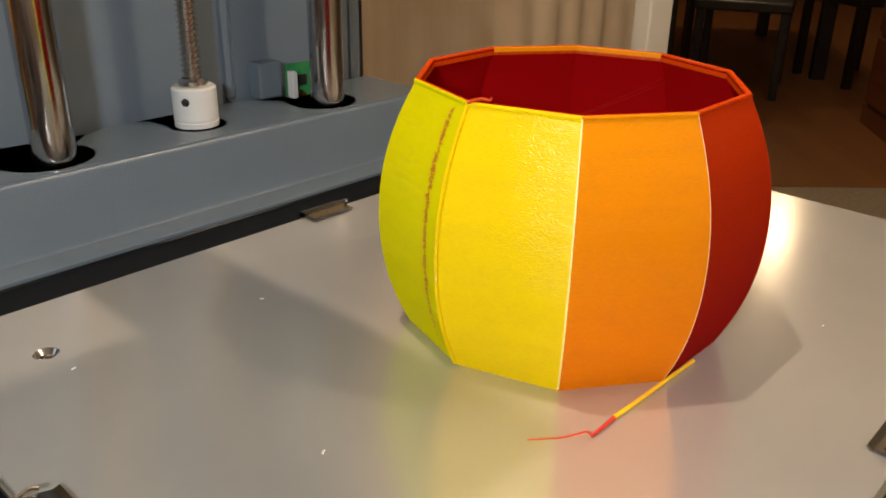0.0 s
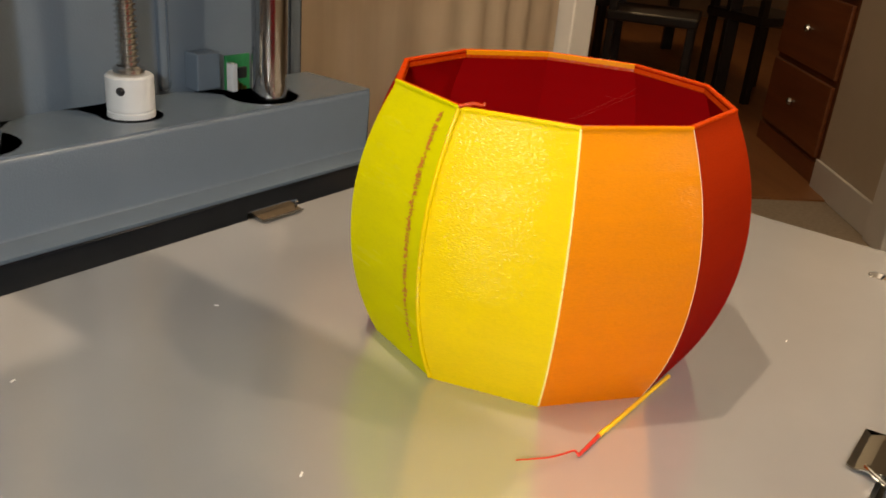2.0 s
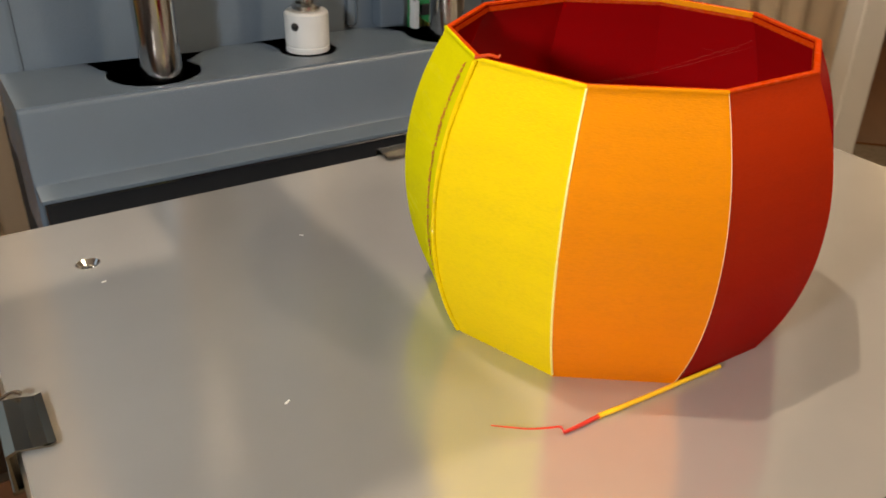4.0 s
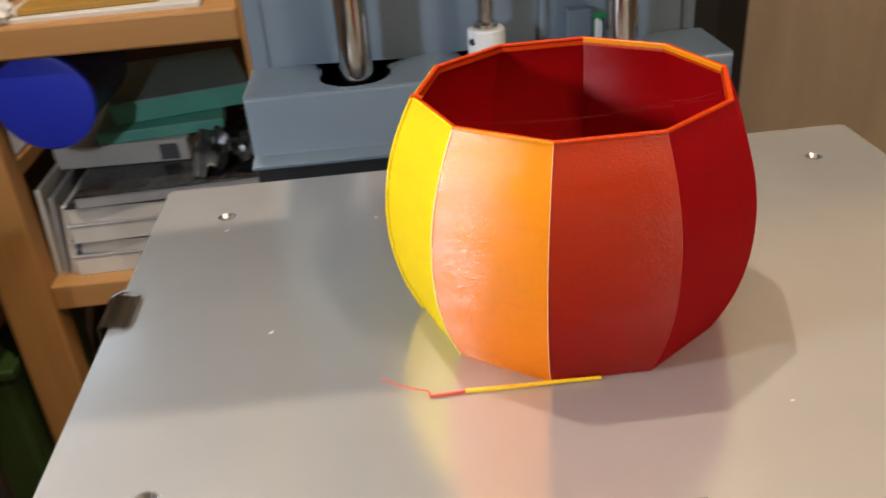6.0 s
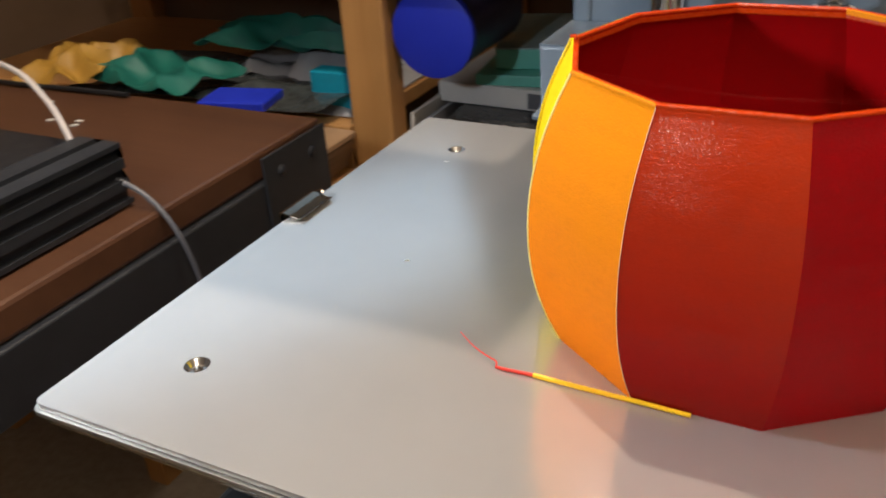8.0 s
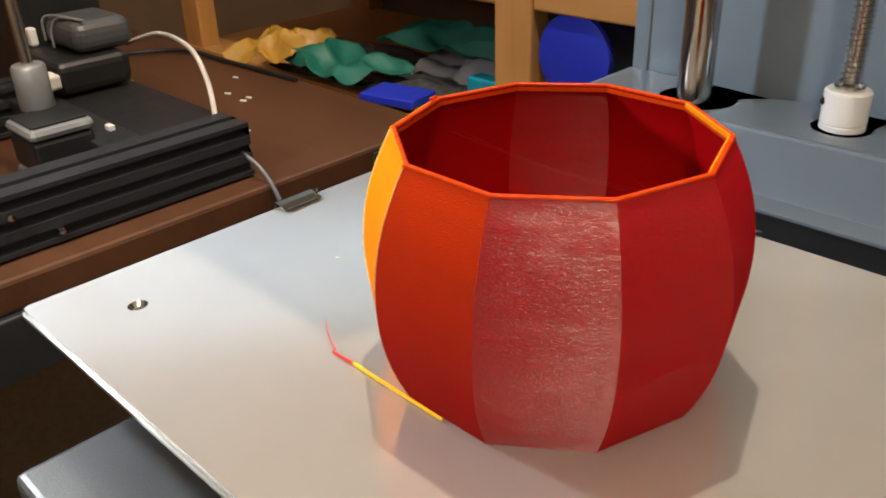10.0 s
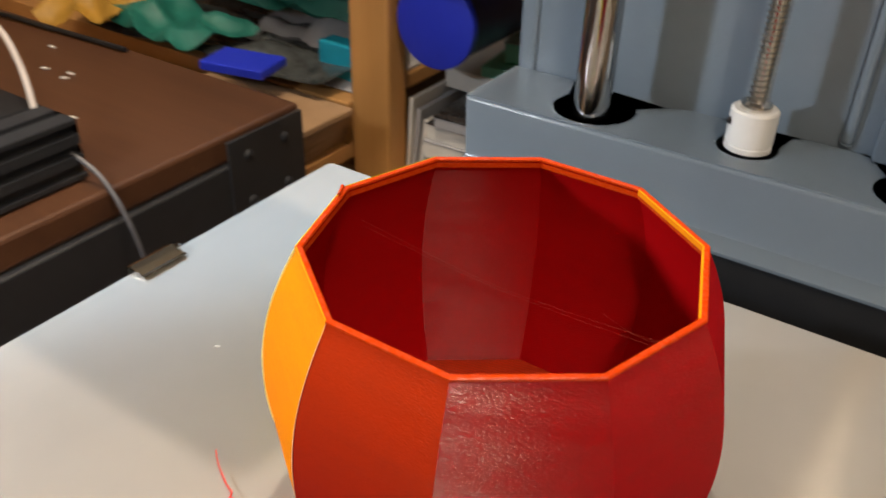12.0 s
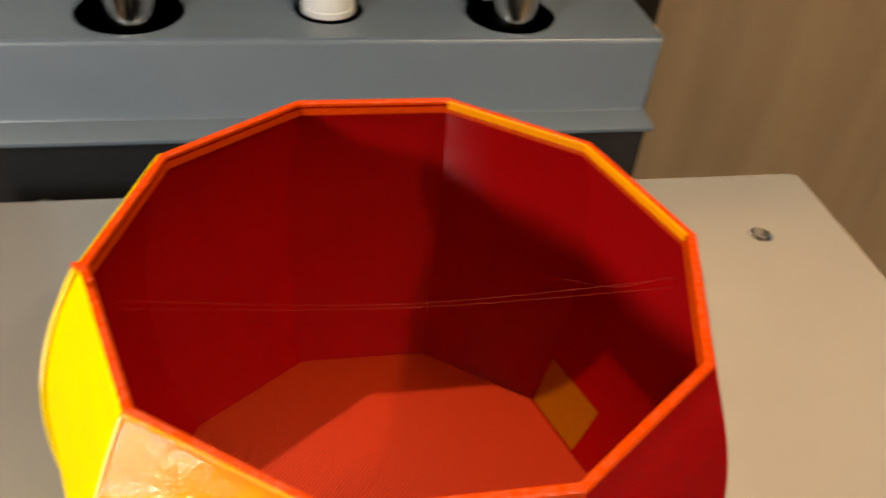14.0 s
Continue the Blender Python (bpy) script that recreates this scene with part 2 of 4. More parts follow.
M["teal_bag"] = surface("green_woven_bag", (0.012, 0.13, 0.10), 0.5, 0.0, 0.2)
M["yellow_bag"] = surface("yellow_woven_bag", (0.40, 0.22, 0.03), 0.5, 0.0, 0.2)
M["mint"] = surface("mint_green_card", (0.15, 0.50, 0.40), 0.5, 0.0, 0.1)
M["mint_dark"] = surface("grey_green_cover", (0.26, 0.36, 0.34), 0.45, 0.0, 0.1)
M["paper"] = surface("white_paper", (0.66, 0.64, 0.60), 0.7, 0.0, 0.06)
M["grey_paper"] = surface("grey_paper", (0.36, 0.36, 0.38), 0.6, 0.0, 0.12)
M["print_dark"] = surface("dark_printed_cover", (0.035, 0.032, 0.032), 0.25, 0.0, 0.9, (28, 28, 28))
M["navy"] = surface("navy_cover", (0.03, 0.03, 0.09), 0.4)
M["cardboard"] = surface("brown_cardboard", (0.38, 0.24, 0.13), 0.8, 0.0, 0.1)
M["green_bin"] = surface("dark_green_crate", (0.032, 0.062, 0.012), 0.5, 0.0, 0.2)
M["powder"] = surface("black_powder_coat", (0.022, 0.023, 0.026), 0.4, 0.0, 0.2, (30, 30, 30), 0.2)
M["cable_white"] = surface("white_cable", (0.55, 0.50, 0.47), 0.4)
M["cable_grey"] = surface("grey_cable", (0.09, 0.09, 0.10), 0.4)
M["silver"] = surface("silver_motor_cap", (0.30, 0.32, 0.34), 0.4, 0.4)
M["ink"] = surface("grey_ink", (0.12, 0.12, 0.13), 0.7)
M["clear"] = surface("crumpled_clear_film", (0.06, 0.065, 0.065), 0.15, 0.0, 0.8, (40, 40, 40), 1.0, (60, 60, 60))

# ---- mesh helpers ----
def finish(name, bm, material, smooth=False):
    bmesh.ops.recalc_face_normals(bm, faces=bm.faces)
    me = bpy.data.meshes.new(name)
    bm.to_mesh(me)
    bm.free()
    me.materials.append(M[material])
    if smooth:
        me.polygons.foreach_set("use_smooth", [True] * len(me.polygons))
        me.set_sharp_from_angle(angle=radians(38))
    return me


def part(name, bm, material, parent=None, label="", smooth=False):
    ob = new(name, finish(name, bm, material, smooth))
    if parent is not None:
        ob.parent = parent
    if label:
        tagged(ob, label)
    return ob


def thing(name, at, label, category, group="", kind="", turn=0.0):
    ob = new(name)
    ob.empty_display_size = 0.02
    ob.matrix_world = pose(*at, 0, 0, turn)
    return tagged(ob, label, category, group, kind)


def box(lo, hi, bevel=0.0, segs=2, bm=None):
    own = bmesh.new()
    bmesh.ops.create_cube(own, size=1.0)
    c = [(a + b) / 2 for a, b in zip(lo, hi)]
    d = [b - a for a, b in zip(lo, hi)]
    for v in own.verts:
        v.co = Vector((c[0] + v.co.x * d[0], c[1] + v.co.y * d[1], c[2] + v.co.z * d[2]))
    if bevel:
        bmesh.ops.bevel(own, geom=own.edges[:], offset=bevel, segments=segs, affect="EDGES", profile=0.5)
    if bm is None:
        return own
    return merge(bm, own)


def merge(bm, other):
    me = bpy.data.meshes.new("tmp")
    other.to_mesh(me)
    other.free()
    bm.from_mesh(me)
    bpy.data.meshes.remove(me)
    return bm


def lathe(profile, n=32, at=(0, 0, 0), axis="z"):
    """Turns (radius, height) pairs round an axis; closed at radius 0."""
    bm = bmesh.new()
    rings = []
    for r, h in profile:
        if r < 1e-7:
            rings.append([bm.verts.new((0, 0, h))])
        else:
            rings.append([bm.verts.new((r * math.cos(2 * math.pi * i / n), r * math.sin(2 * math.pi * i / n), h)) for i in range(n)])
    for a, b in zip(rings, rings[1:]):
        for i in range(n):
            j = (i + 1) % n
            if len(a) == 1 and len(b) > 1:
                bm.faces.new((a[0], b[j], b[i]))
            elif len(b) == 1 and len(a) > 1:
                bm.faces.new((a[i], a[j], b[0]))
            elif len(a) > 1:
                bm.faces.new((a[i], a[j], b[j], b[i]))
    if axis == "y":
        bmesh.ops.rotate(bm, verts=bm.verts, matrix=Matrix.Rotation(radians(-90), 3, "X"))
    if axis == "x":
        bmesh.ops.rotate(bm, verts=bm.verts, matrix=Matrix.Rotation(radians(90), 3, "Y"))
    bmesh.ops.translate(bm, verts=bm.verts, vec=at)
    return bm


def tube(points, radius, n=8, taper=None):
    """A round cord through the points, smoothed."""
    pts = [Vector(p) for p in points]
    fine = []
    for i in range(len(pts) - 1):
        p0, p1, p2, p3 = pts[max(i - 1, 0)], pts[i], pts[i + 1], pts[min(i + 2, len(pts) - 1)]
        for k in range(6):
            t = k / 6
            fine.append(0.5 * ((2 * p1) + (p2 - p0) * t + (2 * p0 - 5 * p1 + 4 * p2 - p3) * t * t + (3 * p1 - p0 - 3 * p2 + p3) * t ** 3))
    fine.append(pts[-1])
    bm = bmesh.new()
    rings = []
    for i, p in enumerate(fine):
        d = (fine[min(i + 1, len(fine) - 1)] - fine[max(i - 1, 0)]).normalized()
        side = d.cross(Vector((0.03, 0.02, 1))).normalized()
        up = side.cross(d)
        r = radius if taper is None else radius + (taper - radius) * i / (len(fine) - 1)
        rings.append([bm.verts.new(p + r * (math.cos(2 * math.pi * k / n) * side + math.sin(2 * math.pi * k / n) * up)) for k in range(n)])
    for a, b in zip(rings, rings[1:]):
        for k in range(n):
            bm.faces.new((a[k], a[(k + 1) % n], b[(k + 1) % n], b[k]))
    bm.faces.new(rings[0][::-1])
    bm.faces.new(rings[-1])
    return bm


def prism(outline, z0, z1, bevel=0.0):
    """An outline in x and y, raised from z0 to z1."""
    bm = bmesh.new()
    low = [bm.verts.new((x, y, z0)) for x, y in outline]
    high = [bm.verts.new((x, y, z1)) for x, y in outline]
    n = len(outline)
    for i in range(n):
        bm.faces.new((low[i], low[(i + 1) % n], high[(i + 1) % n], high[i]))
    top = bm.faces.new(high)
    bot = bm.faces.new(low[::-1])
    bmesh.ops.triangulate(bm, faces=[top, bot])
    return bm


def sweep_x(section, x0, x1):
    """A closed section in y and z, drawn along x."""
    bm = bmesh.new()
    a = [bm.verts.new((x0, y, z)) for y, z in section]
    b = [bm.verts.new((x1, y, z)) for y, z in section]
    n = len(section)
    for i in range(n):
        bm.faces.new((a[i], a[(i + 1) % n], b[(i + 1) % n], b[i]))
    ends = [bm.faces.new(a[::-1]), bm.faces.new(b)]
    bmesh.ops.triangulate(bm, faces=ends)
    return bm


def arc(cx, cy, r, a0, a1, n=12):
    return [(cx + r * math.cos(radians(a0 + (a1 - a0) * i / n)), cy + r * math.sin(radians(a0 + (a1 - a0) * i / n))) for i in range(n + 1)]


def setting(name, bm, material, label="", category=""):
    ob = part(name, bm, material)
    return tagged(ob, label, category, kind="structure")


# ---- the room ----
setting("floor", box((-2.2, -3.2, FLOOR - 0.1), (8.0, 4.2, FLOOR)), "carpet", "beige short-pile carpet of the workroom", "floor")
setting("ceiling", box((-2.4, -3.4, CEIL), (8.2, 4.4, CEIL + 0.1)), "ceiling", "white painted ceiling of the room", "ceiling")
setting("wall_west", box((-2.3, -3.2, FLOOR), (-2.2, 4.2, CEIL)), "wall_brown", "brown wall beyond the workbench", "wall")
setting("wall_south", box((-2.3, -3.3, FLOOR), (8.1, -3.2, CEIL)), "wall", "cream painted wall behind the camera", "wall")
setting("wall_north", box((-2.3, 4.2, FLOOR), (8.1, 4.3, CEIL)), "wall_brown", "dark brown wall behind the shelves", "wall")
setting("wall_east", box((8.0, -3.2, FLOOR), (8.1, 4.2, CEIL)), "wall_brown", "dark wall at the end of the dining room", "wall")


def turned(ob, at, turn):
    ob.matrix_world = pose(*at, 0, 0, turn)
    return ob


TURN = 36.0
fl = setting("floor_dining", box((0.18, -4.0, -0.012), (6.0, 4.0, 0.002)), "plank", "polished brown plank floor of the dining room", "floor")
turned(fl, (2.75, 0.60, FLOOR + 0.006), TURN + 8)
w = setting("wall_passage", box((-0.62, -0.12, 0), (0.02, 0, 2.4)), "wall", "cream wall beside the dining room passage", "wall")
turned(w, (3.22, 0.585, FLOOR), TURN)
bb = setting("baseboard", box((-0.52, 0.001, 0), (0.02, 0.016, 0.12), 0.004), "trim", "white moulded baseboard on the cream wall", "baseboard")
turned(bb, (3.22, 0.585, FLOOR), TURN)
cs = setting("trim_casing", box((-0.66, -0.13, 0), (-0.52, 0.03, 2.4), 0.006), "trim", "white door casing at the end of the wall", "trim")
turned(cs, (3.22, 0.585, FLOOR), TURN)


def drawer_cabinet():
    c = thing("drawer_cabinet", (3.24, 0.585, FLOOR), "red-brown wooden cabinet with four drawers and small knobs", "cabinet", turn=TURN)
    part("body", box((0.03, -0.42, 0), (0.74, 0.0, 1.35), 0.004), "drawers", c)
    part("plinth", box((0.03, 0.0, 0), (0.74, 0.014, 0.09), 0.003), "drawers", c)
    for i in range(4):
        z = 0.11 + i * 0.31
        d = part("drawer", box((0.05, 0.001, z), (0.72, 0.02, z + 0.285), 0.005), "drawers", c)
        for x in (0.385,):
            part("knob", lathe([(0, 0.05), (0.014, 0.047), (0.017, 0.036), (0.007, 0.028), (0.007, 0.02)], 12, (x, 0, z + 0.15), "y"), "steel", d, "small pale metal knob")


drawer_cabinet()


def dining_chair(at, turn):
    c = thing("dining_chair", at, "dark wooden dining chair in the unlit room", "chair", "chairs at the dining table", turn=turn)
    for x in (-0.2, 0.2):
        for y in (-0.2, 0.2):
            part("leg", box((x - 0.02, y - 0.02, 0), (x + 0.02, y + 0.02, 0.45 if y < 0 else 1.0), 0.004), "dark_wood", c)
    part("seat", box((-0.23, -0.23, 0.43), (0.23, 0.23, 0.48), 0.01), "dark_wood", c)
    part("backrest", box((-0.18, 0.19, 0.62), (0.18, 0.21, 0.98), 0.006), "dark_wood", c)
    return c


dining_chair((4.05, 1.75, FLOOR), 20)
dining_chair((4.75, 1.40, FLOOR), 60)
dining_chair((4.20, 2.45, FLOOR), -30)
tb = thing("dining_table", (4.95, 2.3, FLOOR), "dark wooden dining table standing in shadow", "table", turn=TURN)
part("tabletop", box((-0.8, -0.5, 0.72), (0.8, 0.5, 0.76), 0.008), "dark_wood", tb)
for x in (-0.72, 0.72):
    for y in (-0.42, 0.42):
        part("leg", box((x - 0.035, y - 0.035, 0), (x + 0.035, y + 0.035, 0.72), 0.005), "dark_wood", tb)

# pale panel wall close behind the machine, with a white post at its end
PY = 0.66
pw = thing("pale_curtain", (0.0, PY, FLOOR), "pale beige curtain hanging in soft vertical folds", "curtain")
bm = bmesh.new()
cols = []
for k in range(181):
    x = -0.17 + 1.31 * k / 180
    y = 0.005 * math.sin(x * 78 + 1.6 * math.sin(x * 13)) + 0.012 * noise.noise(Vector((x * 9, 0.3, 0)))
    cols.append([bm.verts.new((x, y + 0.004 * noise.noise(Vector((x * 9, z * 1.5, 4))), z)) for z in (0.02, 0.6, 1.2, 1.8, 2.39)])
for p, q in zip(cols, cols[1:]):
    for k in range(4):
        bm.faces.new((p[k], q[k], q[k + 1], p[k + 1]))
bmesh.ops.solidify(bm, geom=bm.faces[:], thickness=0.002)
part("cloth", bm, "panel", pw, "", True)
part("hem", box((-0.17, -0.012, 0.0), (1.14, 0.012, 0.0195), 0.004), "panel", pw)
setting("trim_post", box((1.145, PY - 0.03, FLOOR), (1.225, PY + 0.06, CEIL), 0.004), "trim", "white painted post ending the panel wall", "trim")

# ---- the machine ----
BX0, BX1, BY0, BY1 = -0.199, 0.199, -0.132, 0.150
SCREWS = [(-0.161, 0.110), (0.162, 0.110), (-0.161, -0.095), (0.162, -0.095)]


def plate_with_holes(x0, y0, x1, y1, corner_r, holes, r, z0, z1):
    """A sheet with rounded corners and round holes, laid out in cells so that no face grows thin."""
    q = r + 0.004
    cx, cy = sorted({h[0] for h in holes}), sorted({h[1] for h in holes})
    xs = [x0] + [v for c in cx for v in (c - q, c + q)] + [x1]
    ys = [y0] + [v for c in cy for v in (c - q, c + q)] + [y1]
    bm = bmesh.new()
    grid = {(i, j): bm.verts.new((x, y, z1)) for i, x in enumerate(xs) for j, y in enumerate(ys)}
    last_i, last_j = len(xs) - 1, len(ys) - 1
    for i in range(last_i):
        for j in range(last_j):
            ring = [grid[i, j], grid[i + 1, j], grid[i + 1, j + 1], grid[i, j + 1]]
            if i % 2 and j % 2:
                hx, hy = cx[i // 2], cy[j // 2]
                pts = [bm.verts.new((x, y, z1)) for x, y in arc(hx, hy, r, 225, 225 + 345, 23)]
                for k in range(24):
                    c = ring[((k + 3) // 6) % 4]
                    bm.faces.new((c, pts[(k + 1) % 24], pts[k]))
                    if k % 6 == 2:
                        bm.faces.new((c, ring[(k // 6 + 1) % 4], pts[k + 1]))
                continue
            for k, (ci, cj, a0) in enumerate(((0, 0, 180), (last_i, 0, 270), (last_i, last_j, 0), (0, last_j, 90))):
                if ring[k] is grid[ci, cj]:
                    ox = xs[ci] + (corner_r if ci == 0 else -corner_r)
                    oy = ys[cj] + (corner_r if cj == 0 else -corner_r)
                    ring = ring[:k] + [bm.verts.new((x, y, z1)) for x, y in arc(ox, oy, corner_r, a0, a0 + 90, 6)] + ring[k + 1:]
                    break
            bm.faces.new(ring)
    for v in [v for v in bm.verts if not v.link_faces]:
        bm.verts.remove(v)
    bmesh.ops.recalc_face_normals(bm, faces=bm.faces)
    down = bmesh.ops.extrude_face_region(bm, geom=bm.faces[:], use_keep_orig=True)
    for v in down["geom"]:
        if isinstance(v, bmesh.types.BMVert):
            v.co.z = z0
    return bm


def build_plate():
    bed = thing("print_bed", (0, 0, 0), "bare aluminium print bed plate with countersunk screws", "print bed")
    part("plate", plate_with_holes(BX0, BY0, BX1, BY1, 0.0035, SCREWS, 0.0046, -0.0022, 0.0), "bed", bed)
    part("edge_band", plate_with_holes(BX0 - 0.0012, BY0 - 0.0012, BX1 + 0.0012, BY1 + 0.0012, 0.0042, SCREWS, 0.0042, -0.0042, -0.0026), "bed_edge", bed, "pale raised edge of the lower sheet")
    part("lower_plate", plate_with_holes(BX0 + 0.001, BY0 + 0.001, BX1 - 0.001, BY1 - 0.001, 0.0035, SCREWS, 0.0040, -0.0085, -0.0046), "steel", bed)
    part("heater_mat", box((BX0 + 0.008, BY0 + 0.008, -0.012), (BX1 - 0.008, BY1 - 0.008, -0.0087), 0.001), "bed_under", bed, "black heater mat below")
    for x, y in SCREWS:
        s = part("countersunk_screw", lathe([(0.0046, -0.0003), (0.0030, -0.0022), (0.0017, -0.0022), (0.0017, -0.0036), (0, -0.0036)], 24, (x, y, 0)), "chrome", bed, "bright countersunk screw in its hole", True)
        part("shank", lathe([(0.002, -0.0040), (0.002, -0.011), (0, -0.011)], 12, (x, y, 0)), "steel", s)
    return bed


build_plate()


def bed_clip(at, turn):
    """A bent spring clip that grips the edge, with a wire loop along one end; it reaches over the plate along +y."""
    c = thing("bed_clip", at, "bent spring steel clip gripping the bed's edge", "clip", "clips round the bed", turn=turn)
    sec = [(-0.0030, -0.011), (-0.0030, 0.0014), (-0.001, 0.0022), (0.003, 0.0016), (0.0070, 0.0006), (0.0092, 0.0012),
           (0.0092, 0.0018), (0.0070, 0.0012), (0.003, 0.0023), (-0.0012, 0.0029), (-0.0038, 0.0020), (-0.0038, -0.011)]
    part("leaf", sweep_x(sec, -0.0125, 0.0125), "spring", c)
    part("wire_loop", tube([(-0.0125, 0.004, 0.0035), (-0.0145, 0.001, 0.0030), (-0.0145, -0.006, -0.001), (-0.013, -0.0065, -0.006)], 0.0007, 8), "chrome", c, "bright bent wire", True)
    part("hook", box((-0.012, -0.0045, -0.0125), (0.012, 0.006, -0.0110), 0.0003), "spring", c)
    return c


bed_clip((BX0, 0.0215, 0), -90)
bed_clip((-0.001, BY1, 0), 180)
bed_clip((0.002, BY0, 0), 0)

# tower behind the bed
TX0, TX1, TYF, TYB, TZ = -0.1635, 0.1665, 0.2405, 0.303, 0.0215
RODS = [(-0.0875, 0.2600), (0.0940, 0.2600)]
HOLES = [(-0.0895, 0.2690), (0.0935, 0.2665)]
COUP = (0.0030, 0.2715)


def tower():
    t = thing("machine_tower", (0, 0, 0), "blue-grey moulded tower of the printer with rod openings", "printer tower")
    # ledge: runs to the back wall, cut by the openings, which are open towards the slot at the back
    back = 0.3010
    out = [(TX0, TYF), (TX1, TYF), (TX1, TYB)]
    out += [(HOLES[1][0] + 0.043, TYB), (HOLES[1][0] + 0.0285, back - 0.004)]
    out += arc(HOLES[1][0], HOLES[1][1], 0.0232, 35, -215, 22)
    out += [(HOLES[1][0] - 0.030, back - 0.003), (HOLES[1][0] - 0.038, back)]
    out += [(COUP[0] + 0.024, back), (COUP[0] + 0.0185, back - 0.004)]
    out += arc(COUP[0], COUP[1], 0.0172, 25, -205, 18)
    out += [(COUP[0] - 0.0185, back - 0.004), (COUP[0] - 0.024, back)]
    out += [(HOLES[0][0] + 0.048, back), (HOLES[0][0] + 0.036, back - 0.005)]
    out += arc(HOLES[0][0], HOLES[0][1], 0.0252, 30, -205, 22)
    out += [(HOLES[0][0] - 0.030, TYB), (TX0, TYB)]
    part("ledge", prism(out, TZ - 0.004, TZ), "grey", t)
    sec = [(TYF + 0.004, TZ - 0.0002), (TYF + 0.0012, TZ - 0.0004), (TYF - 0.0004, TZ - 0.0016), (TYF - 0.001, TZ - 0.0035), (TYF + 0.0005, -0.0185), (TYF - 0.0005, -0.0200),
           (TYF - 0.0146, -0.0210), (TYF - 0.0158, -0.0217), (TYF - 0.0160, -0.0228), (TYF - 0.0154, -0.0240), (TYF - 0.0140, -0.0245), (TYF + 0.004, -0.0245)]
    part("front_skirt", sweep_x(sec, TX0 + 0.0005, TX1 - 0.0005), "grey", t, "", True)
    part("lower_skirt", box((TX0 + 0.002, TYF - 0.0120, -0.34), (TX1 - 0.002, TYF + 0.004, -0.0248), 0.002), "black_gloss", t, "dark lower panel below the ledge")
    # solid block; its black colour stands for the cavity's shade
    part("well_shade", box((TX0 + 0.003, TYF + 0.0045, -0.34), (TX1 - 0.003, TYB + 0.10, -0.034), 0.001), "void", t, "solid black block giving the cavity under the openings its shade")
    part("end_cap", box((TX0, TYF + 0.0015, -0.0595), (TX0 + 0.0025, TYB, TZ - 0.0042)), "grey", t)
    part("end_cap", box((TX1 - 0.0025, TYF + 0.0015, -0.0595), (TX1, TYB, TZ - 0.0042)), "grey", t)
    # back wall with its flanges and raised strips
    top = 0.62
    part("back_wall", box((-0.150, 0.3060, -0.02), (0.152, 0.330, top)), "grey", t)
    part("flange", box((TX0, 0.3035, -0.03), (-0.1500, 0.335, top), 0.003), "grey", t)
    part("flange", box((0.1520, 0.3035, -0.03), (TX1 - 0.004, 0.335, top), 0.003), "grey", t)
    for x0, x1 in ((0.0450, 0.0520),):
        part("raised_strip", box((x0, 0.3035, TZ + 0.001), (x1, 0.3062, top), 0.0028, 3), "grey", t)
    # black backing box, added to darken the strip right of the tower
    part("dark_backing", box((-0.150, 0.3352, -0.34), (0.194, 0.440, top), 0.004), "black", t, "black box added behind the tower")
    part("bolt_head", lathe([(0, 0.0), (0.0058, 0.0), (0.0058, 0.004), (0.003, 0.005), (0, 0.005)], 16, (-0.135, TYF - 0.0170, -0.060), "y"), "black", t, "black bolt in the lower panel")
    part("bolt_head", lathe([(0, 0.0), (0.0058, 0.0), (0.0058, 0.004), (0.003, 0.005), (0, 0.005)], 16, (0.140, TYF - 0.0170, -0.060), "y"), "black", t, "black bolt in the lower panel")
    part("side_arm", box((0.1632, 0.312, 0.080), (0.42, 0.3345, 0.150), 0.004), "black", t, "black arm at the tower's side")
    # limit switch housing beside the rod
    part("switch_housing", box((0.064, 0.2925, TZ + 0.0005), (0.082, 0.3055, TZ + 0.024), 0.001), "grey", t)
    return t


tower()
# guessed black box that fills the dark strip beside the tower
ck = thing("dark_box", (0.09, 0.52, FLOOR), "plain black box added close behind the printer", "cabinet")
part("body", box((-0.19, -0.05, 0.0), (0.188, 0.07, 1.15), 0.004), "black", ck)
part("door", box((-0.180, -0.0525, 0.02), (0.180, -0.0502, 1.13), 0.0008), "black", ck)


def shade_arm():
    """An unseen carriage and head on the rods, added high over the bed's corner to shade the plate."""
    a = thing("shade_carriage", (-0.09, 0.26, 0.28), "unseen grey carriage on the rods, added to shade the bed", "print head")
    part("carriage", box((-0.150, -0.238, 0.0), (-0.018, -0.137, 0.045), 0.004), "grey_dark", a)
    part("arm", box((-0.120, -0.201, 0.145), (-0.045, -0.120, 0.185), 0.004), "grey_dark", a)
    part("neck", box((-0.100, -0.190, 0.0455), (-0.060, -0.145, 0.1448), 0.003), "grey_dark", a)
    part("bracket", box((-0.060, -0.1365, 0.004), (-0.020, 0.020, 0.0455), 0.004), "grey_dark", a)
    # beam added out of view to keep the ceiling lamp off the ledge
    part("ledge_shade_beam", box((-0.085, -0.075, 0.046), (0.205, 0.040, 0.095), 0.004), "black", a, "unseen black beam across both rods, added to shade the ledge")


shade_arm()
for x, y in RODS:
    r = thing("guide_rod", (x, y, -0.029), "polished steel guide rod rising out of its opening", "guide rod", "guide rods of the printer")
    part("shaft", lathe([(0, 0), (0.0110, 0), (0.0110, 0.65), (0, 0.65)], 40), "chrome", r, "", True)


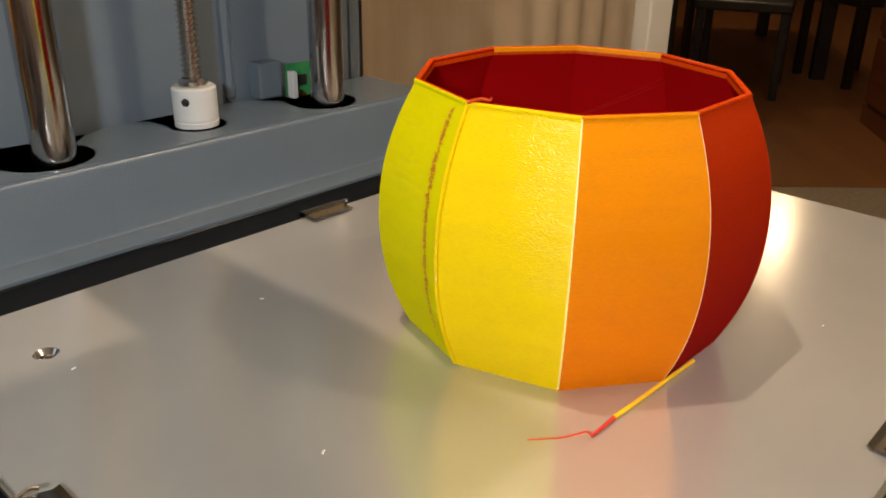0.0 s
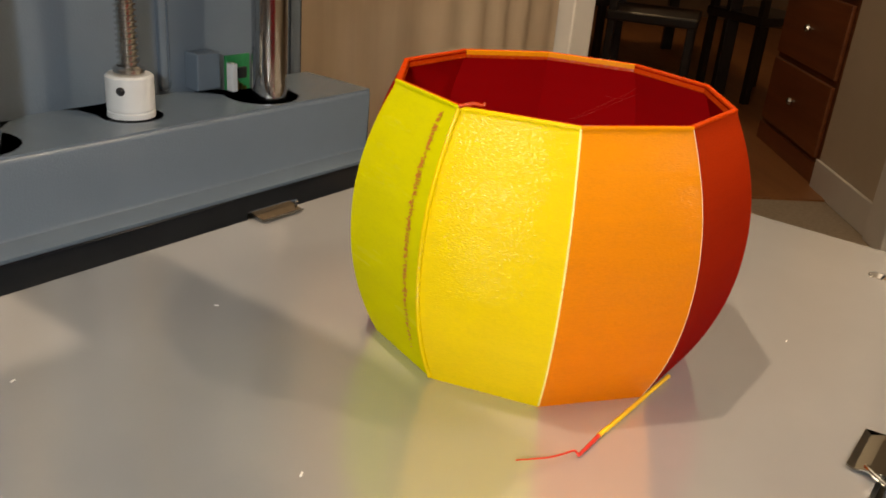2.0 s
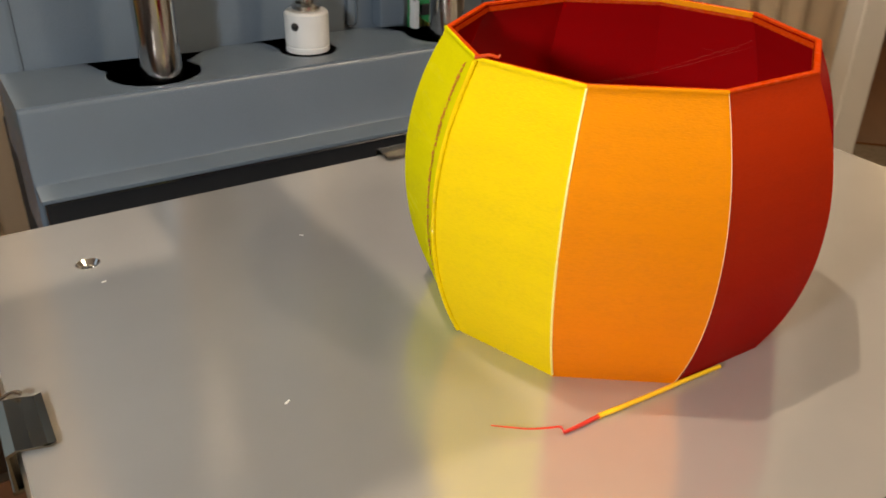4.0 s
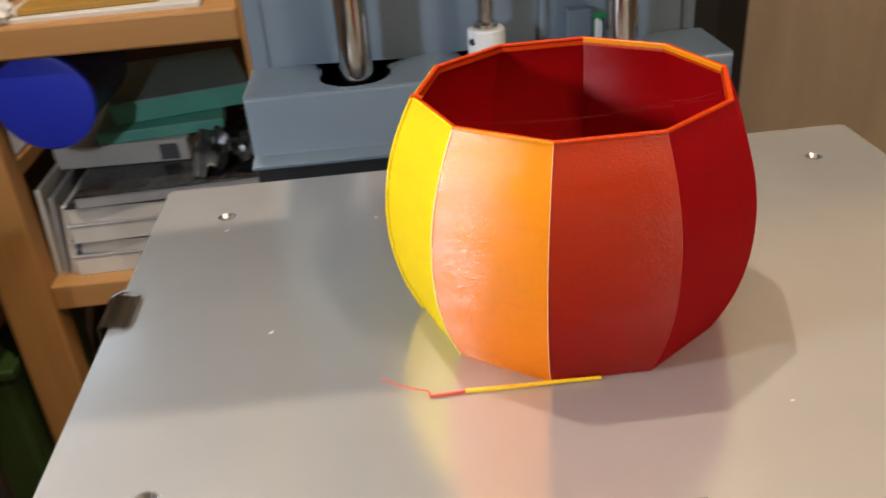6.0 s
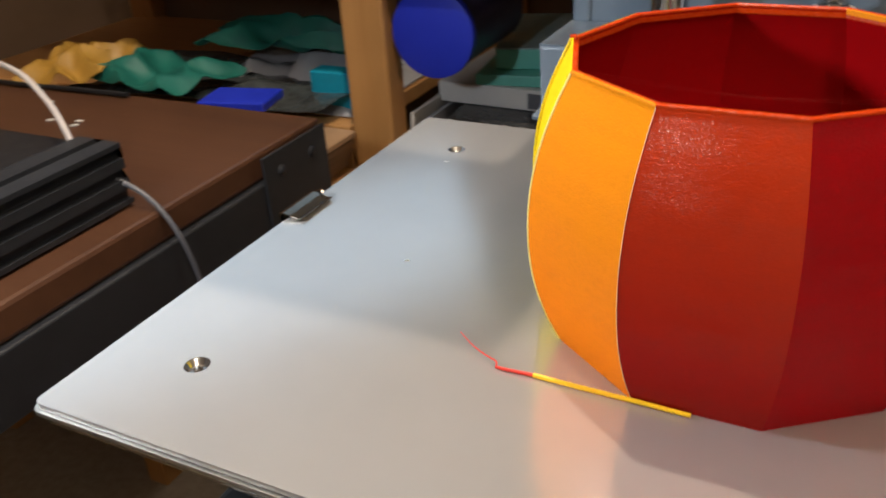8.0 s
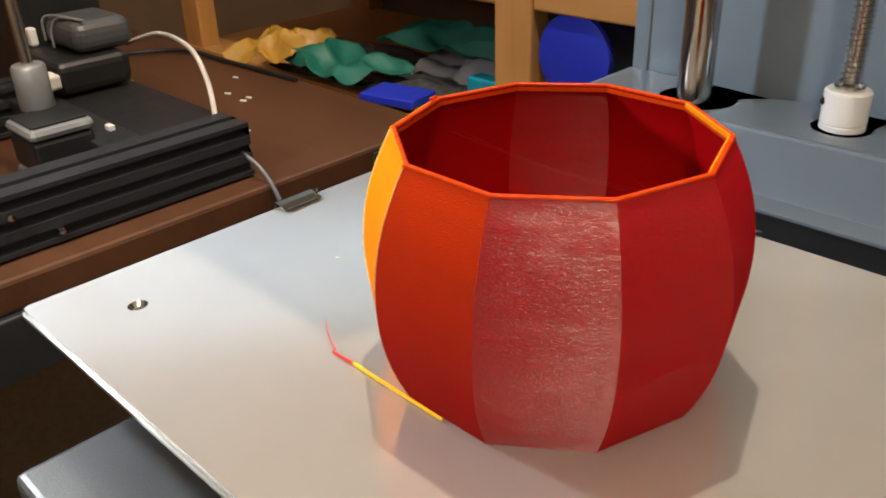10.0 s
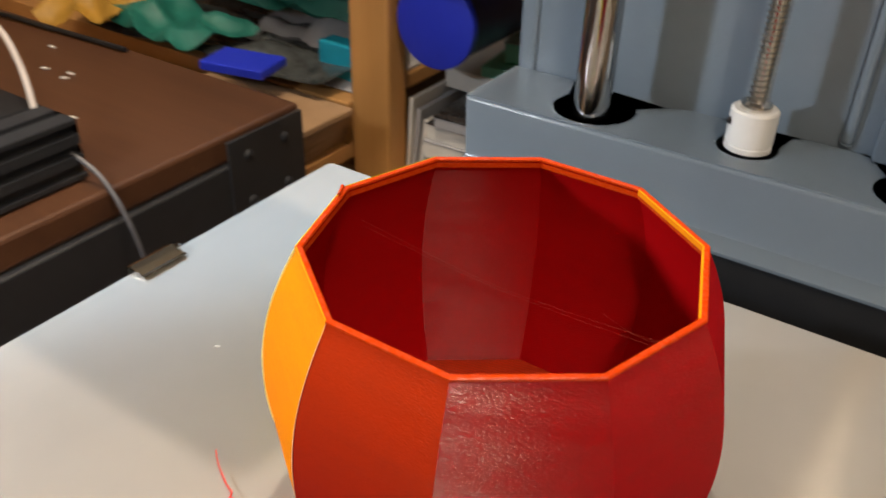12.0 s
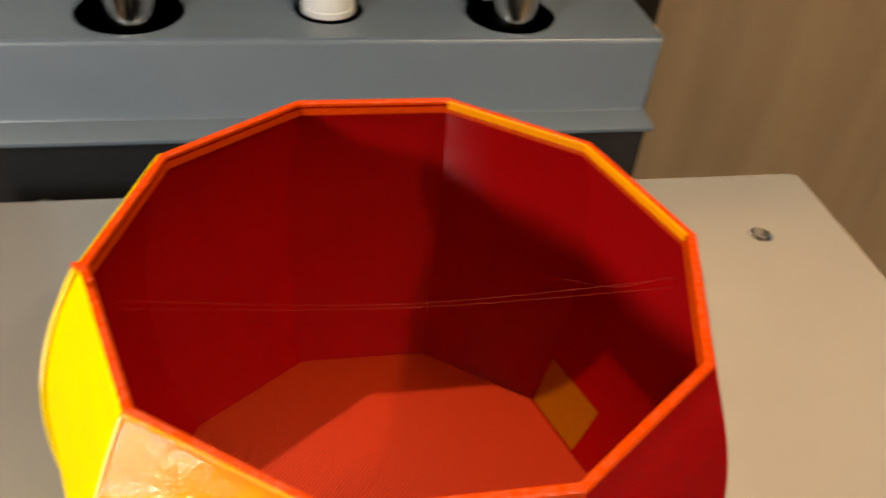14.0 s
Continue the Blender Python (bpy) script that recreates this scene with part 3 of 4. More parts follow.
def lead_screw():
    s = thing("lead_screw", (*COUP, -0.029), "threaded steel lead screw in a white clamp coupler", "lead screw")
    # one continuous thread
    bm = bmesh.new()
    n, pitch, turns = 16, 0.0031, 170
    z0 = 0.074
    prof = [(0.0047, 0.0), (0.0061, 0.25), (0.0061, 0.5), (0.0047, 0.75)]
    prev = None
    for k in range(turns * n + 1):
        a, z = 2 * math.pi * k / n, z0 + pitch * k / n
        row = [bm.verts.new((r * math.cos(a), r * math.sin(a), z + f * pitch)) for r, f in prof + [(0.0047, 1.0)]]
        if prev:
            for i in range(4):
                bm.faces.new((prev[i], row[i], row[i + 1], prev[i + 1]))
        prev = row
    part("thread", bm, "screw", s, "worn threaded rod", True)
    part("core", lathe([(0, 0.0), (0.0046, 0.0), (0.0046, 0.60), (0, 0.60)], 24), "screw", s, "", True)
    c = part("coupler", lathe([(0.0050, 0.0735), (0.0118, 0.0740), (0.0130, 0.0728), (0.0130, 0.0550), (0.0124, 0.0546), (0.0124, 0.0538), (0.0130, 0.0534), (0.0130, 0.0462), (0.0118, 0.0445), (0, 0.0445)], 40), "white_plastic", s, "white two-piece clamp coupler", True)
    for a in (215,):
        m = lathe([(0, 0.0032), (0.0013, 0.0030), (0.0019, 0.0016), (0.0024, 0.0018), (0.0024, -0.002), (0, -0.002)], 16)
        bmesh.ops.rotate(m, verts=m.verts, matrix=Matrix.Rotation(radians(90), 3, "Y"))
        bmesh.ops.translate(m, verts=m.verts, vec=(0.0115, 0, 0.0665))
        bmesh.ops.rotate(m, verts=m.verts, matrix=Matrix.Rotation(radians(a), 3, "Z"))
        part("clamp_screw", m, "black", c, "black clamp screw", True)
    part("hub", lathe([(0, 0.0), (0.009, 0.0), (0.009, 0.0445), (0, 0.0445)], 24), "black", s)
    part("nut_collar", lathe([(0.0062, 0.0735), (0.0085, 0.0740), (0.0085, 0.0770), (0.0066, 0.0785), (0.0062, 0.0785)], 24), "screw", s, "", True)


lead_screw()


def limit_switch():
    s = thing("limit_switch", (0.090, 0.2885, TZ - 0.006), "small green circuit board with a white connector", "circuit board")
    part("board", box((-0.0075, 0.0, 0), (0.012, 0.0016, 0.028), 0.0002), "pcb", s)
    part("connector", box((-0.007, -0.0065, 0.006), (-0.0030, -0.0002, 0.024), 0.0005), "white_plastic", s, "white connector block")
    for i in range(3):
        part("pin", box((-0.001 + 0.003 * i, -0.004, 0.003), (0.0 + 0.003 * i, -0.0002, 0.012 - 0.002 * i)), "brass", s)
    part("chip", box((0.001, -0.0022, 0.013), (0.008, -0.0002, 0.020), 0.0003), "black", s)


limit_switch()

base = thing("printer_base_unit", (0, 0, -0.34), "dark grey moulded base of the printer under the bed", "printer base")
part("carriage_cover", box((-0.157, -0.166, 0.19), (0.157, TYF - 0.03, 0.290), 0.004, 3), "grey_dark", base, "dark scuffed cover under the bed")
part("foot_block", box((-0.150, -0.150, 0.0), (0.150, TYF - 0.032, 0.1899), 0.006), "black", base)
for x in (-0.1, 0.1):
    part("bed_spacer", box((x - 0.02, -0.09, 0.2901), (x + 0.02, 0.10, 0.3278), 0.002), "black", base)

st = thing("printer_stand", (0, 0, FLOOR), "plain brown wooden stand carrying the printer", "table")
part("tabletop", box((-0.30, -0.26, 0.476), (0.42, 0.42, 0.509), 0.003), "bench", st)
for x in (-0.27, 0.39):
    for y in (-0.23, 0.39):
        part("leg", box((x - 0.025, y - 0.025, 0), (x + 0.025, y + 0.025, 0.4759), 0.003), "bench", st)

# ---- the bowl ----
H = 0.0945


def rad(z):
    """Corner radius of the wall at a height."""
    t = (z - 0.0455) / 0.0475
    return 0.0600 + 0.0128 * max(0.0, 1 - abs(t) ** 2.1)


def corner(i, r, z):
    a = radians(252 + 36 * (i - 3))
    return (r * math.cos(a) - 0.0013 * (1 - z / H), r * math.sin(a), z)


HEIGHTS = [0.0, 0.0012] + [0.004 + 0.0035 * k for k in range(25)] + [0.0915, 0.0936]


def slab(i, zs, t):
    """One side of the wall with its thickness t."""
    bm = bmesh.new()
    rows = []
    for z in zs:
        rows.append([bm.verts.new(corner(i, rad(z), z)), bm.verts.new(corner(i + 1, rad(z), z)),
                     bm.verts.new(corner(i + 1, rad(z) - t, z)), bm.verts.new(corner(i, rad(z) - t, z))])
    for p, q in zip(rows, rows[1:]):
        for k in range(4):
            bm.faces.new((p[k], p[(k + 1) % 4], q[(k + 1) % 4], q[k]))
    bm.faces.new(rows[0][::-1])
    bm.faces.new(rows[-1])
    return bm


def bowl():
    b = thing("printed_bowl", (0, 0, 0), "ten-sided printed plastic bowl, yellow, orange and red, glossy", "bowl")
    kinds = ["f0", "f1", "f2", "f3", "f4", "f5", "f5", "f5", "f4", "f4"]
    words = ["lime yellow side", "yellow side", "orange side", "red-orange side", "red side", "bright red side", "bright red side", "red side", "red side", "red side"]
    for i in range(10):
        part("side", slab(i, HEIGHTS, 0.0009), kinds[i], b, words[i], True)
    for i in range(10):
        bm = bmesh.new()
        rows = []
        for z in [0.0016] + HEIGHTS[2:]:
            rows.append([bm.verts.new(corner(i, rad(z) - 0.0009, z)), bm.verts.new(corner(i + 1, rad(z) - 0.0009, z)),
                         bm.verts.new(corner(i + 1, rad(z) - 0.0022, z)), bm.verts.new(corner(i, rad(z) - 0.0022, z))])
        for p, q in zip(rows, rows[1:]):
            for k in range(4):
                bm.faces.new((p[k], p[(k + 1) % 4], q[(k + 1) % 4], q[k]))
        bm.faces.new(rows[0][::-1])
        bm.faces.new(rows[-1])
        part("inner_side", bm, "inner", b, "deep red inner wall", True)
    # rim: a thicker band on top
    for i in range(10):
        bm = bmesh.new()
        sec = [(-0.0001, 0.0937), (-0.0002, 0.0942), (-0.0006, 0.0945), (-0.0018, 0.0945), (-0.0022, 0.0942), (-0.0024, 0.0915), (-0.0023, 0.0912), (-0.0023, 0.0937)]
        p = [bm.verts.new(corner(i, 0.0603 + d, z)) for d, z in sec]
        q = [bm.verts.new(corner(i + 1, 0.0603 + d, z)) for d, z in sec]
        for k in range(len(sec)):
            j = (k + 1) % len(sec)
            bm.faces.new((p[k], p[j], q[j], q[k]))
        bm.faces.new(p[::-1])
        bm.faces.new(q)
        part("rim", bm, "lip", b, "orange-red rim")
        if i < 3:
            bm = bmesh.new()
            sec = [(0.0001, 0.0937), (0.0, 0.0942), (-0.0002, 0.0945), (-0.0005, 0.0946), (-0.0005, 0.0937)]
            p = [bm.verts.new(corner(i, 0.0603 + d, z)) for d, z in sec]
            q = [bm.verts.new(corner(i + 1, 0.0603 + d, z)) for d, z in sec]
            for k in range(len(sec)):
                j = (k + 1) % len(sec)
                bm.faces.new((p[k], p[j], q[j], q[k]))
            bm.faces.new(p[::-1])
            bm.faces.new(q)
            part("rim_edge", bm, "e%d" % i, b, "outer edge of the rim in its side's colour")
        if i in (6, 7):
            bm = bmesh.new()
            rows = [[bm.verts.new(corner(i, 0.0580 + d, z)), bm.verts.new(corner(i + 1, 0.0580 + d, z))] for d, z in ((0.0003, 0.0944), (-0.0002, 0.0943), (-0.0002, 0.0925), (0.0001, 0.0925))]
            for k in range(4):
                j = (k + 1) % 4
                bm.faces.new((rows[k][0], rows[k][1], rows[j][1], rows[j][0]))
            bm.faces.new([r[0] for r in rows])
            bm.faces.new([r[1] for r in rows][::-1])
            part("rim_inlay", bm, "lip_gold", b, "golden strip inside the rim")
    # a thin dull gold slab over the red wall, just above the bottom
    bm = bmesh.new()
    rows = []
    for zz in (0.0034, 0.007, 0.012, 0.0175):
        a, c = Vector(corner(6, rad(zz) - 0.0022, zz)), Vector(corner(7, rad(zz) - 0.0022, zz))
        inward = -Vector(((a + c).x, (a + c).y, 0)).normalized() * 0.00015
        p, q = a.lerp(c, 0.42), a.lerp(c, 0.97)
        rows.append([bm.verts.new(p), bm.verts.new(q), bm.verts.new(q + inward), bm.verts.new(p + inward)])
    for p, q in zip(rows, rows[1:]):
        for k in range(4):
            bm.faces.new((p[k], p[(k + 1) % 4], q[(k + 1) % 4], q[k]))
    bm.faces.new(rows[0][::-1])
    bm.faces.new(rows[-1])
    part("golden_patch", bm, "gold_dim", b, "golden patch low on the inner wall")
    part("bottom", prism([corner(i, rad(0.002) - 0.0022, 0)[:2] for i in range(10)], 0.0002, 0.0030), "floor_in", b, "red-orange ribbed bottom")
    # seam ridges on the yellow corner
    for r in (0.0008,):
        pts = [corner(1, rad(z) + 0.0003, z) for z in HEIGHTS[1::3]]
        part("seam", tube(pts, r, 8), "f1", b, "thick yellow seam along the corner", True)
    for i, kind, r in ((2, "bead_yellow", 0.00035), (3, "bead_pale", 0.00012)):
        pts = [corner(i, rad(z) + 0.0001, z) for z in HEIGHTS[1::3]]
        part("corner_bead", tube(pts, r, 6), kind, b, "pale bead along the corner", True)
    # blob at the rim
    part("blob", tube([corner(1, 0.0605, 0.0945), (-0.0580, -0.0035, 0.0957), (-0.0568, -0.0062, 0.0956), (-0.0564, -0.0066, 0.0965)], 0.0006, 8, 0.0004), "lip", b, "small blob of stray plastic", True)
    # stray hairs strung across the inside
    rng = random.Random(4)
    for k in range(3):
        z = 0.083 + 0.0012 * k
        a = Vector((-0.0555 + 0.001 * rng.random(), 0.002 + 0.001 * k, z - 0.002))
        c = Vector((0.0565, -0.004 + 0.0022 * rng.random() * k, z + 0.001 * rng.random()))
        if k > 1:
            a = c.lerp(a, 0.18 + 0.12 * rng.random())
        mid = a.lerp(c, 0.5) + Vector((0, 0, -0.0025 - 0.002 * rng.random()))
        part("stray_hair", tube([a, mid, c], 0.00002, 5), "stringing", b, "fine hair of plastic across the opening")
    # red smears beside the seam
    a, c = Vector(corner(0, 1, 0)), Vector(corner(1, 1, 0))
    nrm = ((a + c) / 2).normalized()
    bm = bmesh.new()
    for k in range(300):
        z = 0.010 + 0.081 * rng.random() ** 0.75
        f = 0.805 + 0.011 * rng.gauss(0, 1) + 0.015 * math.sin(z * 55)
        r = rad(z)
        p = Vector(corner(0, r, z)).lerp(Vector(corner(1, r, z)), f) + nrm * 0.00012
        q = Vector(corner(0, rad(z + 0.001), z + 0.001)).lerp(Vector(corner(1, rad(z + 0.001), z + 0.001)), f) + nrm * 0.00012
        up = (q - p).normalized()
        side = (c - a).normalized()
        ln = (0.0004 + 0.0009 * rng.random())
        th = (0.00010 + 0.00016 * rng.random())
        tilt = up * (0.5 * rng.random())
        s2 = (side * 1.0 + tilt).normalized()
        vs = [bm.verts.new(p + s2 * ln * dx + up * th * dy) for dx, dy in ((-1, -0.3), (0.2, -1), (1, 0.2), (-0.1, 1))]
        top = [bm.verts.new(v.co + nrm * 0.00012) for v in vs]
        bm.faces.new(top)
        for j in range(4):
            bm.faces.new((vs[j], vs[(j + 1) % 4], top[(j + 1) % 4], top[j]))
    tagged(part("smear", bm, "smear", b, "red specks smeared beside the seam"), kind="stuff")
    return b


bowl()

strand = thing("filament_strand", (0, 0, 0), "loose strand of yellow and red filament on the bed", "filament")
part("yellow_piece", tube([(-0.002, -0.0602, 0.0012), (-0.018, -0.0600, 0.0014), (-0.036, -0.0596, 0.0012), (-0.052, -0.0590, 0.0011)], 0.0007, 8, 0.0008), "fil_yellow", strand, "thick yellow piece", True)
part("red_piece", tube([(-0.0515, -0.0590, 0.0011), (-0.0590, -0.0592, 0.0009), (-0.0650, -0.0592, 0.0008)], 0.0007, 8, 0.0005), "fil_red", strand, "", True)
part("red_tip", tube([(-0.0650, -0.0592, 0.0008), (-0.0655, -0.0578, 0.0020), (-0.0690, -0.0565, 0.0022), (-0.0740, -0.0540, 0.0022), (-0.0780, -0.0518, 0.0028), (-0.0830, -0.0480, 0.0030)], 0.00035, 6, 0.0002), "fil_red", strand, "thin curled red tip", True)

# ---- the shelves ----
SY = 0.60


def shelf_unit():
    u = thing("shelf_unit", (0, 0, FLOOR), "open orange pine shelf unit with thick posts and rails", "shelf")
    for x0 in (-0.556, -1.36):
        part("post", box((x0, SY - 0.004, 0), (x0 + 0.060, SY + 0.035, 0.99), 0.004), "pine", u)
        part("post", box((x0, SY + 0.42, 0), (x0 + 0.06, SY + 0.46, 0.99), 0.004), "pine", u)
    part("post", box((-0.215, SY - 0.004, 0), (-0.185, SY + 0.035, 0.90), 0.004), "pine", u)
    for xa, xb in ((-0.4955, -0.2155), (-1.2995, -0.5565)):
        for zt in ((0.852, 0.545) if xa > -1 else (0.852,)):
            part("rail", box((xa, SY, zt - 0.034), (xb, SY + 0.022, zt), 0.003), "pine_x", u)
            part("shelf_board", box((xa, SY + 0.0225, zt - 0.02), (xb, SY + 0.45, zt - 0.002)), "pine_x", u)
    part("back_panel", box((-1.36, SY + 0.461, 0), (-0.18, SY + 0.475, 1.15)), "wall_brown", u, "brown back panel")
    return u


shelf_unit()
Z_UP, Z_LOW = FLOOR + 0.852, FLOOR + 0.545

d = thing("blue_tub", (-0.439, 0.612, -0.083), "round blue plastic tub lying on its side", "tub")
part("disc", lathe([(0, -0.004), (0.046, -0.004), (0.053, -0.0025), (0.054, 0.004), (0.052, 0.010), (0, 0.010)], 48, (0, 0, 0), "y"), "blue", d, "", True)
part("container", lathe([(0, 0.0101), (0.050, 0.0101), (0.050, 0.16), (0, 0.16)], 32, (0, 0, 0), "y"), "navy", d, "dark container behind the lid", True)

# books, boxes and papers on the lower shelf
def flat_box(name, lo, hi, mat, label, category, turn=0.0, bevel=0.002, cover=None):
    c = [(a + b) / 2 for a, b in zip(lo, hi)]
    t = thing(name, (c[0], c[1], lo[2]), label, category, turn=turn)
    w, dd, h = (hi[0] - lo[0]) / 2, (hi[1] - lo[1]) / 2, hi[2] - lo[2]
    part("body" if cover is None else "paper_block", box((-w, -dd, 0), (w, dd, h), bevel), mat, t)
    if cover:
        part("cover", box((-w - 0.001, -dd - 0.001, h), (w + 0.001, dd + 0.001, h + 0.0018), 0.0004), cover, t)
    return t


z = Z_LOW - 0.002
for k, (h, m, cov, dx, tn) in enumerate([(0.024, "paper", "grey_paper", 0.0, 1), (0.016, "paper", "navy", 0.010, -3), (0.022, "paper", "grey_paper", 0.004, 2), (0.020, "paper", "print_dark", 0.012, -1), (0.014, "grey_paper", "print_dark", 0.018, 3)]):
    flat_box("magazine", (-0.470 + dx, SY + 0.026, z), (-0.245 + dx, SY + 0.33, z + h), m, "magazine with a dark printed cover in a stack", "magazine", tn, 0.001, cov)
    z += h + 0.002
for k in range(4):
    mg = thing("leaning_magazine", (-0.492 + 0.009 * k, SY + 0.16, Z_LOW - 0.0018), "thin magazine leaning upright against the stack", "magazine")
    lm = box((-0.0025, -0.13, 0.0), (0.0025, 0.13, 0.115 - 0.012 * k), 0.0008)
    bmesh.ops.rotate(lm, verts=lm.verts, matrix=Matrix.Rotation(radians(3 + 2 * k), 3, "Y"))
    part("body", lm, ("paper", "grey_paper", "paper", "navy")[k], mg)
flat_box("card_box", (-0.484, 0.705, z), (-0.318, 0.88, z + 0.028), "paper", "flat white cardboard box with a printed label", "box", -2)
lb = thing("box_label", (-0.345, 0.7005, z + 0.004), "small grey printed label on the white box", "label", turn=-2)
part("sheet", box((-0.011, 0, 0), (0.011, 0.0008, 0.020)), "ink", lb)
flat_box("mint_box", (-0.440, 0.712, z + 0.0285), (-0.285, 0.87, z + 0.043), "mint", "mint green card box lying flat", "box", 7)
bk = flat_box("green_book", (-0.435, 0.745, z + 0.0435), (-0.265, 0.93, z + 0.070), "mint", "thick grey-green book lying on a box", "book", 14, 0.002, "mint_dark")
film = thing("plastic_film", (-0.262, 0.675, z), "crumpled clear plastic packaging on the stack", "packaging")
bm = bmesh.new()
bmesh.ops.create_grid(bm, x_segments=24, y_segments=18, size=0.5)
for v in bm.verts:
    v.co = Vector((v.co.x * 0.09, v.co.y * 0.08, 0.022 + 0.030 * noise.noise(Vector((v.co.x * 7, v.co.y * 6, 1.7)))))
bmesh.ops.solidify(bm, geom=bm.faces[:], thickness=0.001)
part("sheet", bm, "clear", film, "", True)

# on the upper rail
flat_box("paper_pile", (-0.47, SY + 0.02, Z_UP - 0.002), (-0.26, SY + 0.26, Z_UP + 0.004), "paper", "loose sheets of paper on the upper shelf", "paper", 2, 0.0006)
flat_box("yellow_folder", (-0.455, SY + 0.035, Z_UP + 0.0045), (-0.31, SY + 0.22, Z_UP + 0.011), "yellow_bag", "yellow folder on the upper shelf", "folder", 5, 0.001)
wt = thing("white_tissue", (-0.475, SY + 0.02, Z_UP - 0.002), "crumpled white tissue at the shelf's edge", "tissue")
bm = bmesh.new()
bmesh.ops.create_icosphere(bm, subdivisions=4, radius=0.024)
for v in bm.verts:
    v.co *= 1 + 0.45 * noise.noise(v.co * 90) + 0.2 * noise.noise(v.co * 220)
    v.co.z = max(v.co.z * 0.8, -0.014) + 0.014
part("crumple", bm, "paper", wt, "", True)

# things in the left bay, on a low table beside the bench
flat_box("teal_box", (-0.642, 0.635, -0.200), (-0.560, 0.665, -0.150), "teal", "small turquoise card box on papers", "box", 0)


def paper_heap(name, lo, hi, seed, mat, label, category, lift):
    t = thing(name, ((lo[0] + hi[0]) / 2, (lo[1] + hi[1]) / 2, lo[2]), label, category)
    bm = bmesh.new()
    bmesh.ops.create_grid(bm, x_segments=30, y_segments=20, size=0.5)
    for v in bm.verts:
        x, y = v.co.x, v.co.y
        edge = max(0.0, 1 - (2 * abs(x)) ** 3) * max(0.0, 1 - (2 * abs(y)) ** 3)
        v.co = Vector((x * (hi[0] - lo[0]), y * (hi[1] - lo[1]), 0.003 + edge * lift * (0.55 + 0.6 * noise.noise(Vector((x * 5 + seed, y * 4, 0))) + 0.25 * noise.noise(Vector((x * 14 + seed, y * 9, 2))))))
    bmesh.ops.solidify(bm, geom=bm.faces[:], thickness=0.0015)
    part("sheet", bm, mat, t, "", True)
    return t


LOW = -0.205
paper_heap("plastic_bag", (-0.86, 0.62, LOW), (-0.565, 0.95, 0), 2.0, "grey_paper", "grey plastic bag lying crumpled on the shelf", "bag", 0.085)
def crumpled(at, size, turn, seed, fold):
    """A thin sheet in sharp folds, drooping towards its edge."""
    bm = bmesh.new()
    bmesh.ops.create_grid(bm, x_segments=44, y_segments=30, size=0.5)
    ca, sa = math.cos(radians(turn)), math.sin(radians(turn))
    for v in bm.verts:
        x, y = v.co.x, v.co.y
        ridge = 1 - abs(noise.noise(Vector((x * 2.1 + seed, y * 2.4, 0)))) * 2.2
        fine = noise.noise(Vector((x * 5 + seed, y * 4, 3)))
        edge = 1 + 0.18 * noise.noise(Vector((math.atan2(y, x) * 1.7, seed, 1)))
        z = fold * (0.55 * ridge + 0.28 * fine + 0.5) * (1 - 1.5 * max(abs(x), abs(y)) ** 2)
        px, py = x * size[0] * edge, y * size[1] * edge
        v.co = Vector((at[0] + px * ca - py * sa, at[1] + px * sa + py * ca, at[2] + max(z, 0.001)))
    bmesh.ops.solidify(bm, geom=bm.faces[:], thickness=0.001)
    return bm


wv = thing("woven_bag", (0, 0, 0), "folded green and yellow woven bag", "bag")
part("green_cloth", crumpled((-0.86, 0.575, -0.172), (0.21, 0.12), -8, 1.3, 0.042), "teal_bag", wv, "crumpled green cloth", True)
part("yellow_cloth", crumpled((-0.985, 0.560, -0.172), (0.13, 0.15), 24, 5.1, 0.055), "yellow_bag", wv, "crumpled yellow corner", True)
tw = thing("teal_wrap", (0, 0, 0), "green wrapping lying on the grey bag", "wrapping")
part("cloth", crumpled((-0.72, 0.71, -0.150), (0.24, 0.10), 6, 8.7, 0.05), "teal_bag", tw, "", True)
fb = thing("film_heap", (0, 0, 0), "heap of crumpled clear plastic film", "packaging")
part("sheet", crumpled((-0.80, 0.66, -0.198), (0.42, 0.20), 3, 3.9, 0.035), "clear", fb, "", True)
flat_box("blue_packet", (-0.72, 0.50, LOW + 0.040), (-0.63, 0.56, LOW + 0.052), "blue", "flat dark blue packet", "packet", 12)
for k in range(5):
    flat_box("cardboard_sheet", (-0.83 + 0.01 * k, 0.45 + 0.006 * k, LOW - 0.055 + 0.011 * k), (-0.565 + 0.004 * k, 0.592, LOW - 0.047 + 0.011 * k), "cardboard", "brown cardboard sheet in a pile", "cardboard", 3 - k, 0.001)
sh = thing("side_shelf", (-0.93, 0.74, FLOOR), "low wooden shelf board under the bags", "shelf")
part("board", box((-0.43, -0.115, 0.622), (0.37, 0.30, 0.644), 0.002), "pine_x", sh)
part("front_board", box((-0.43, -0.30, 0.565), (0.37, -0.146, 0.587), 0.002), "pine_x", sh)
part("step", box((-0.43, -0.1455, 0.565), (0.37, -0.1155, 0.644), 0.002), "pine_x", sh)
for x in (-0.40, -0.02):
    part("leg", box((x - 0.02, -0.28, 0), (x + 0.02, -0.24, 0.5649), 0.002), "pine", sh)
    part("leg", box((x - 0.02, 0.24, 0), (x + 0.02, 0.28, 0.5649), 0.002), "pine", sh)

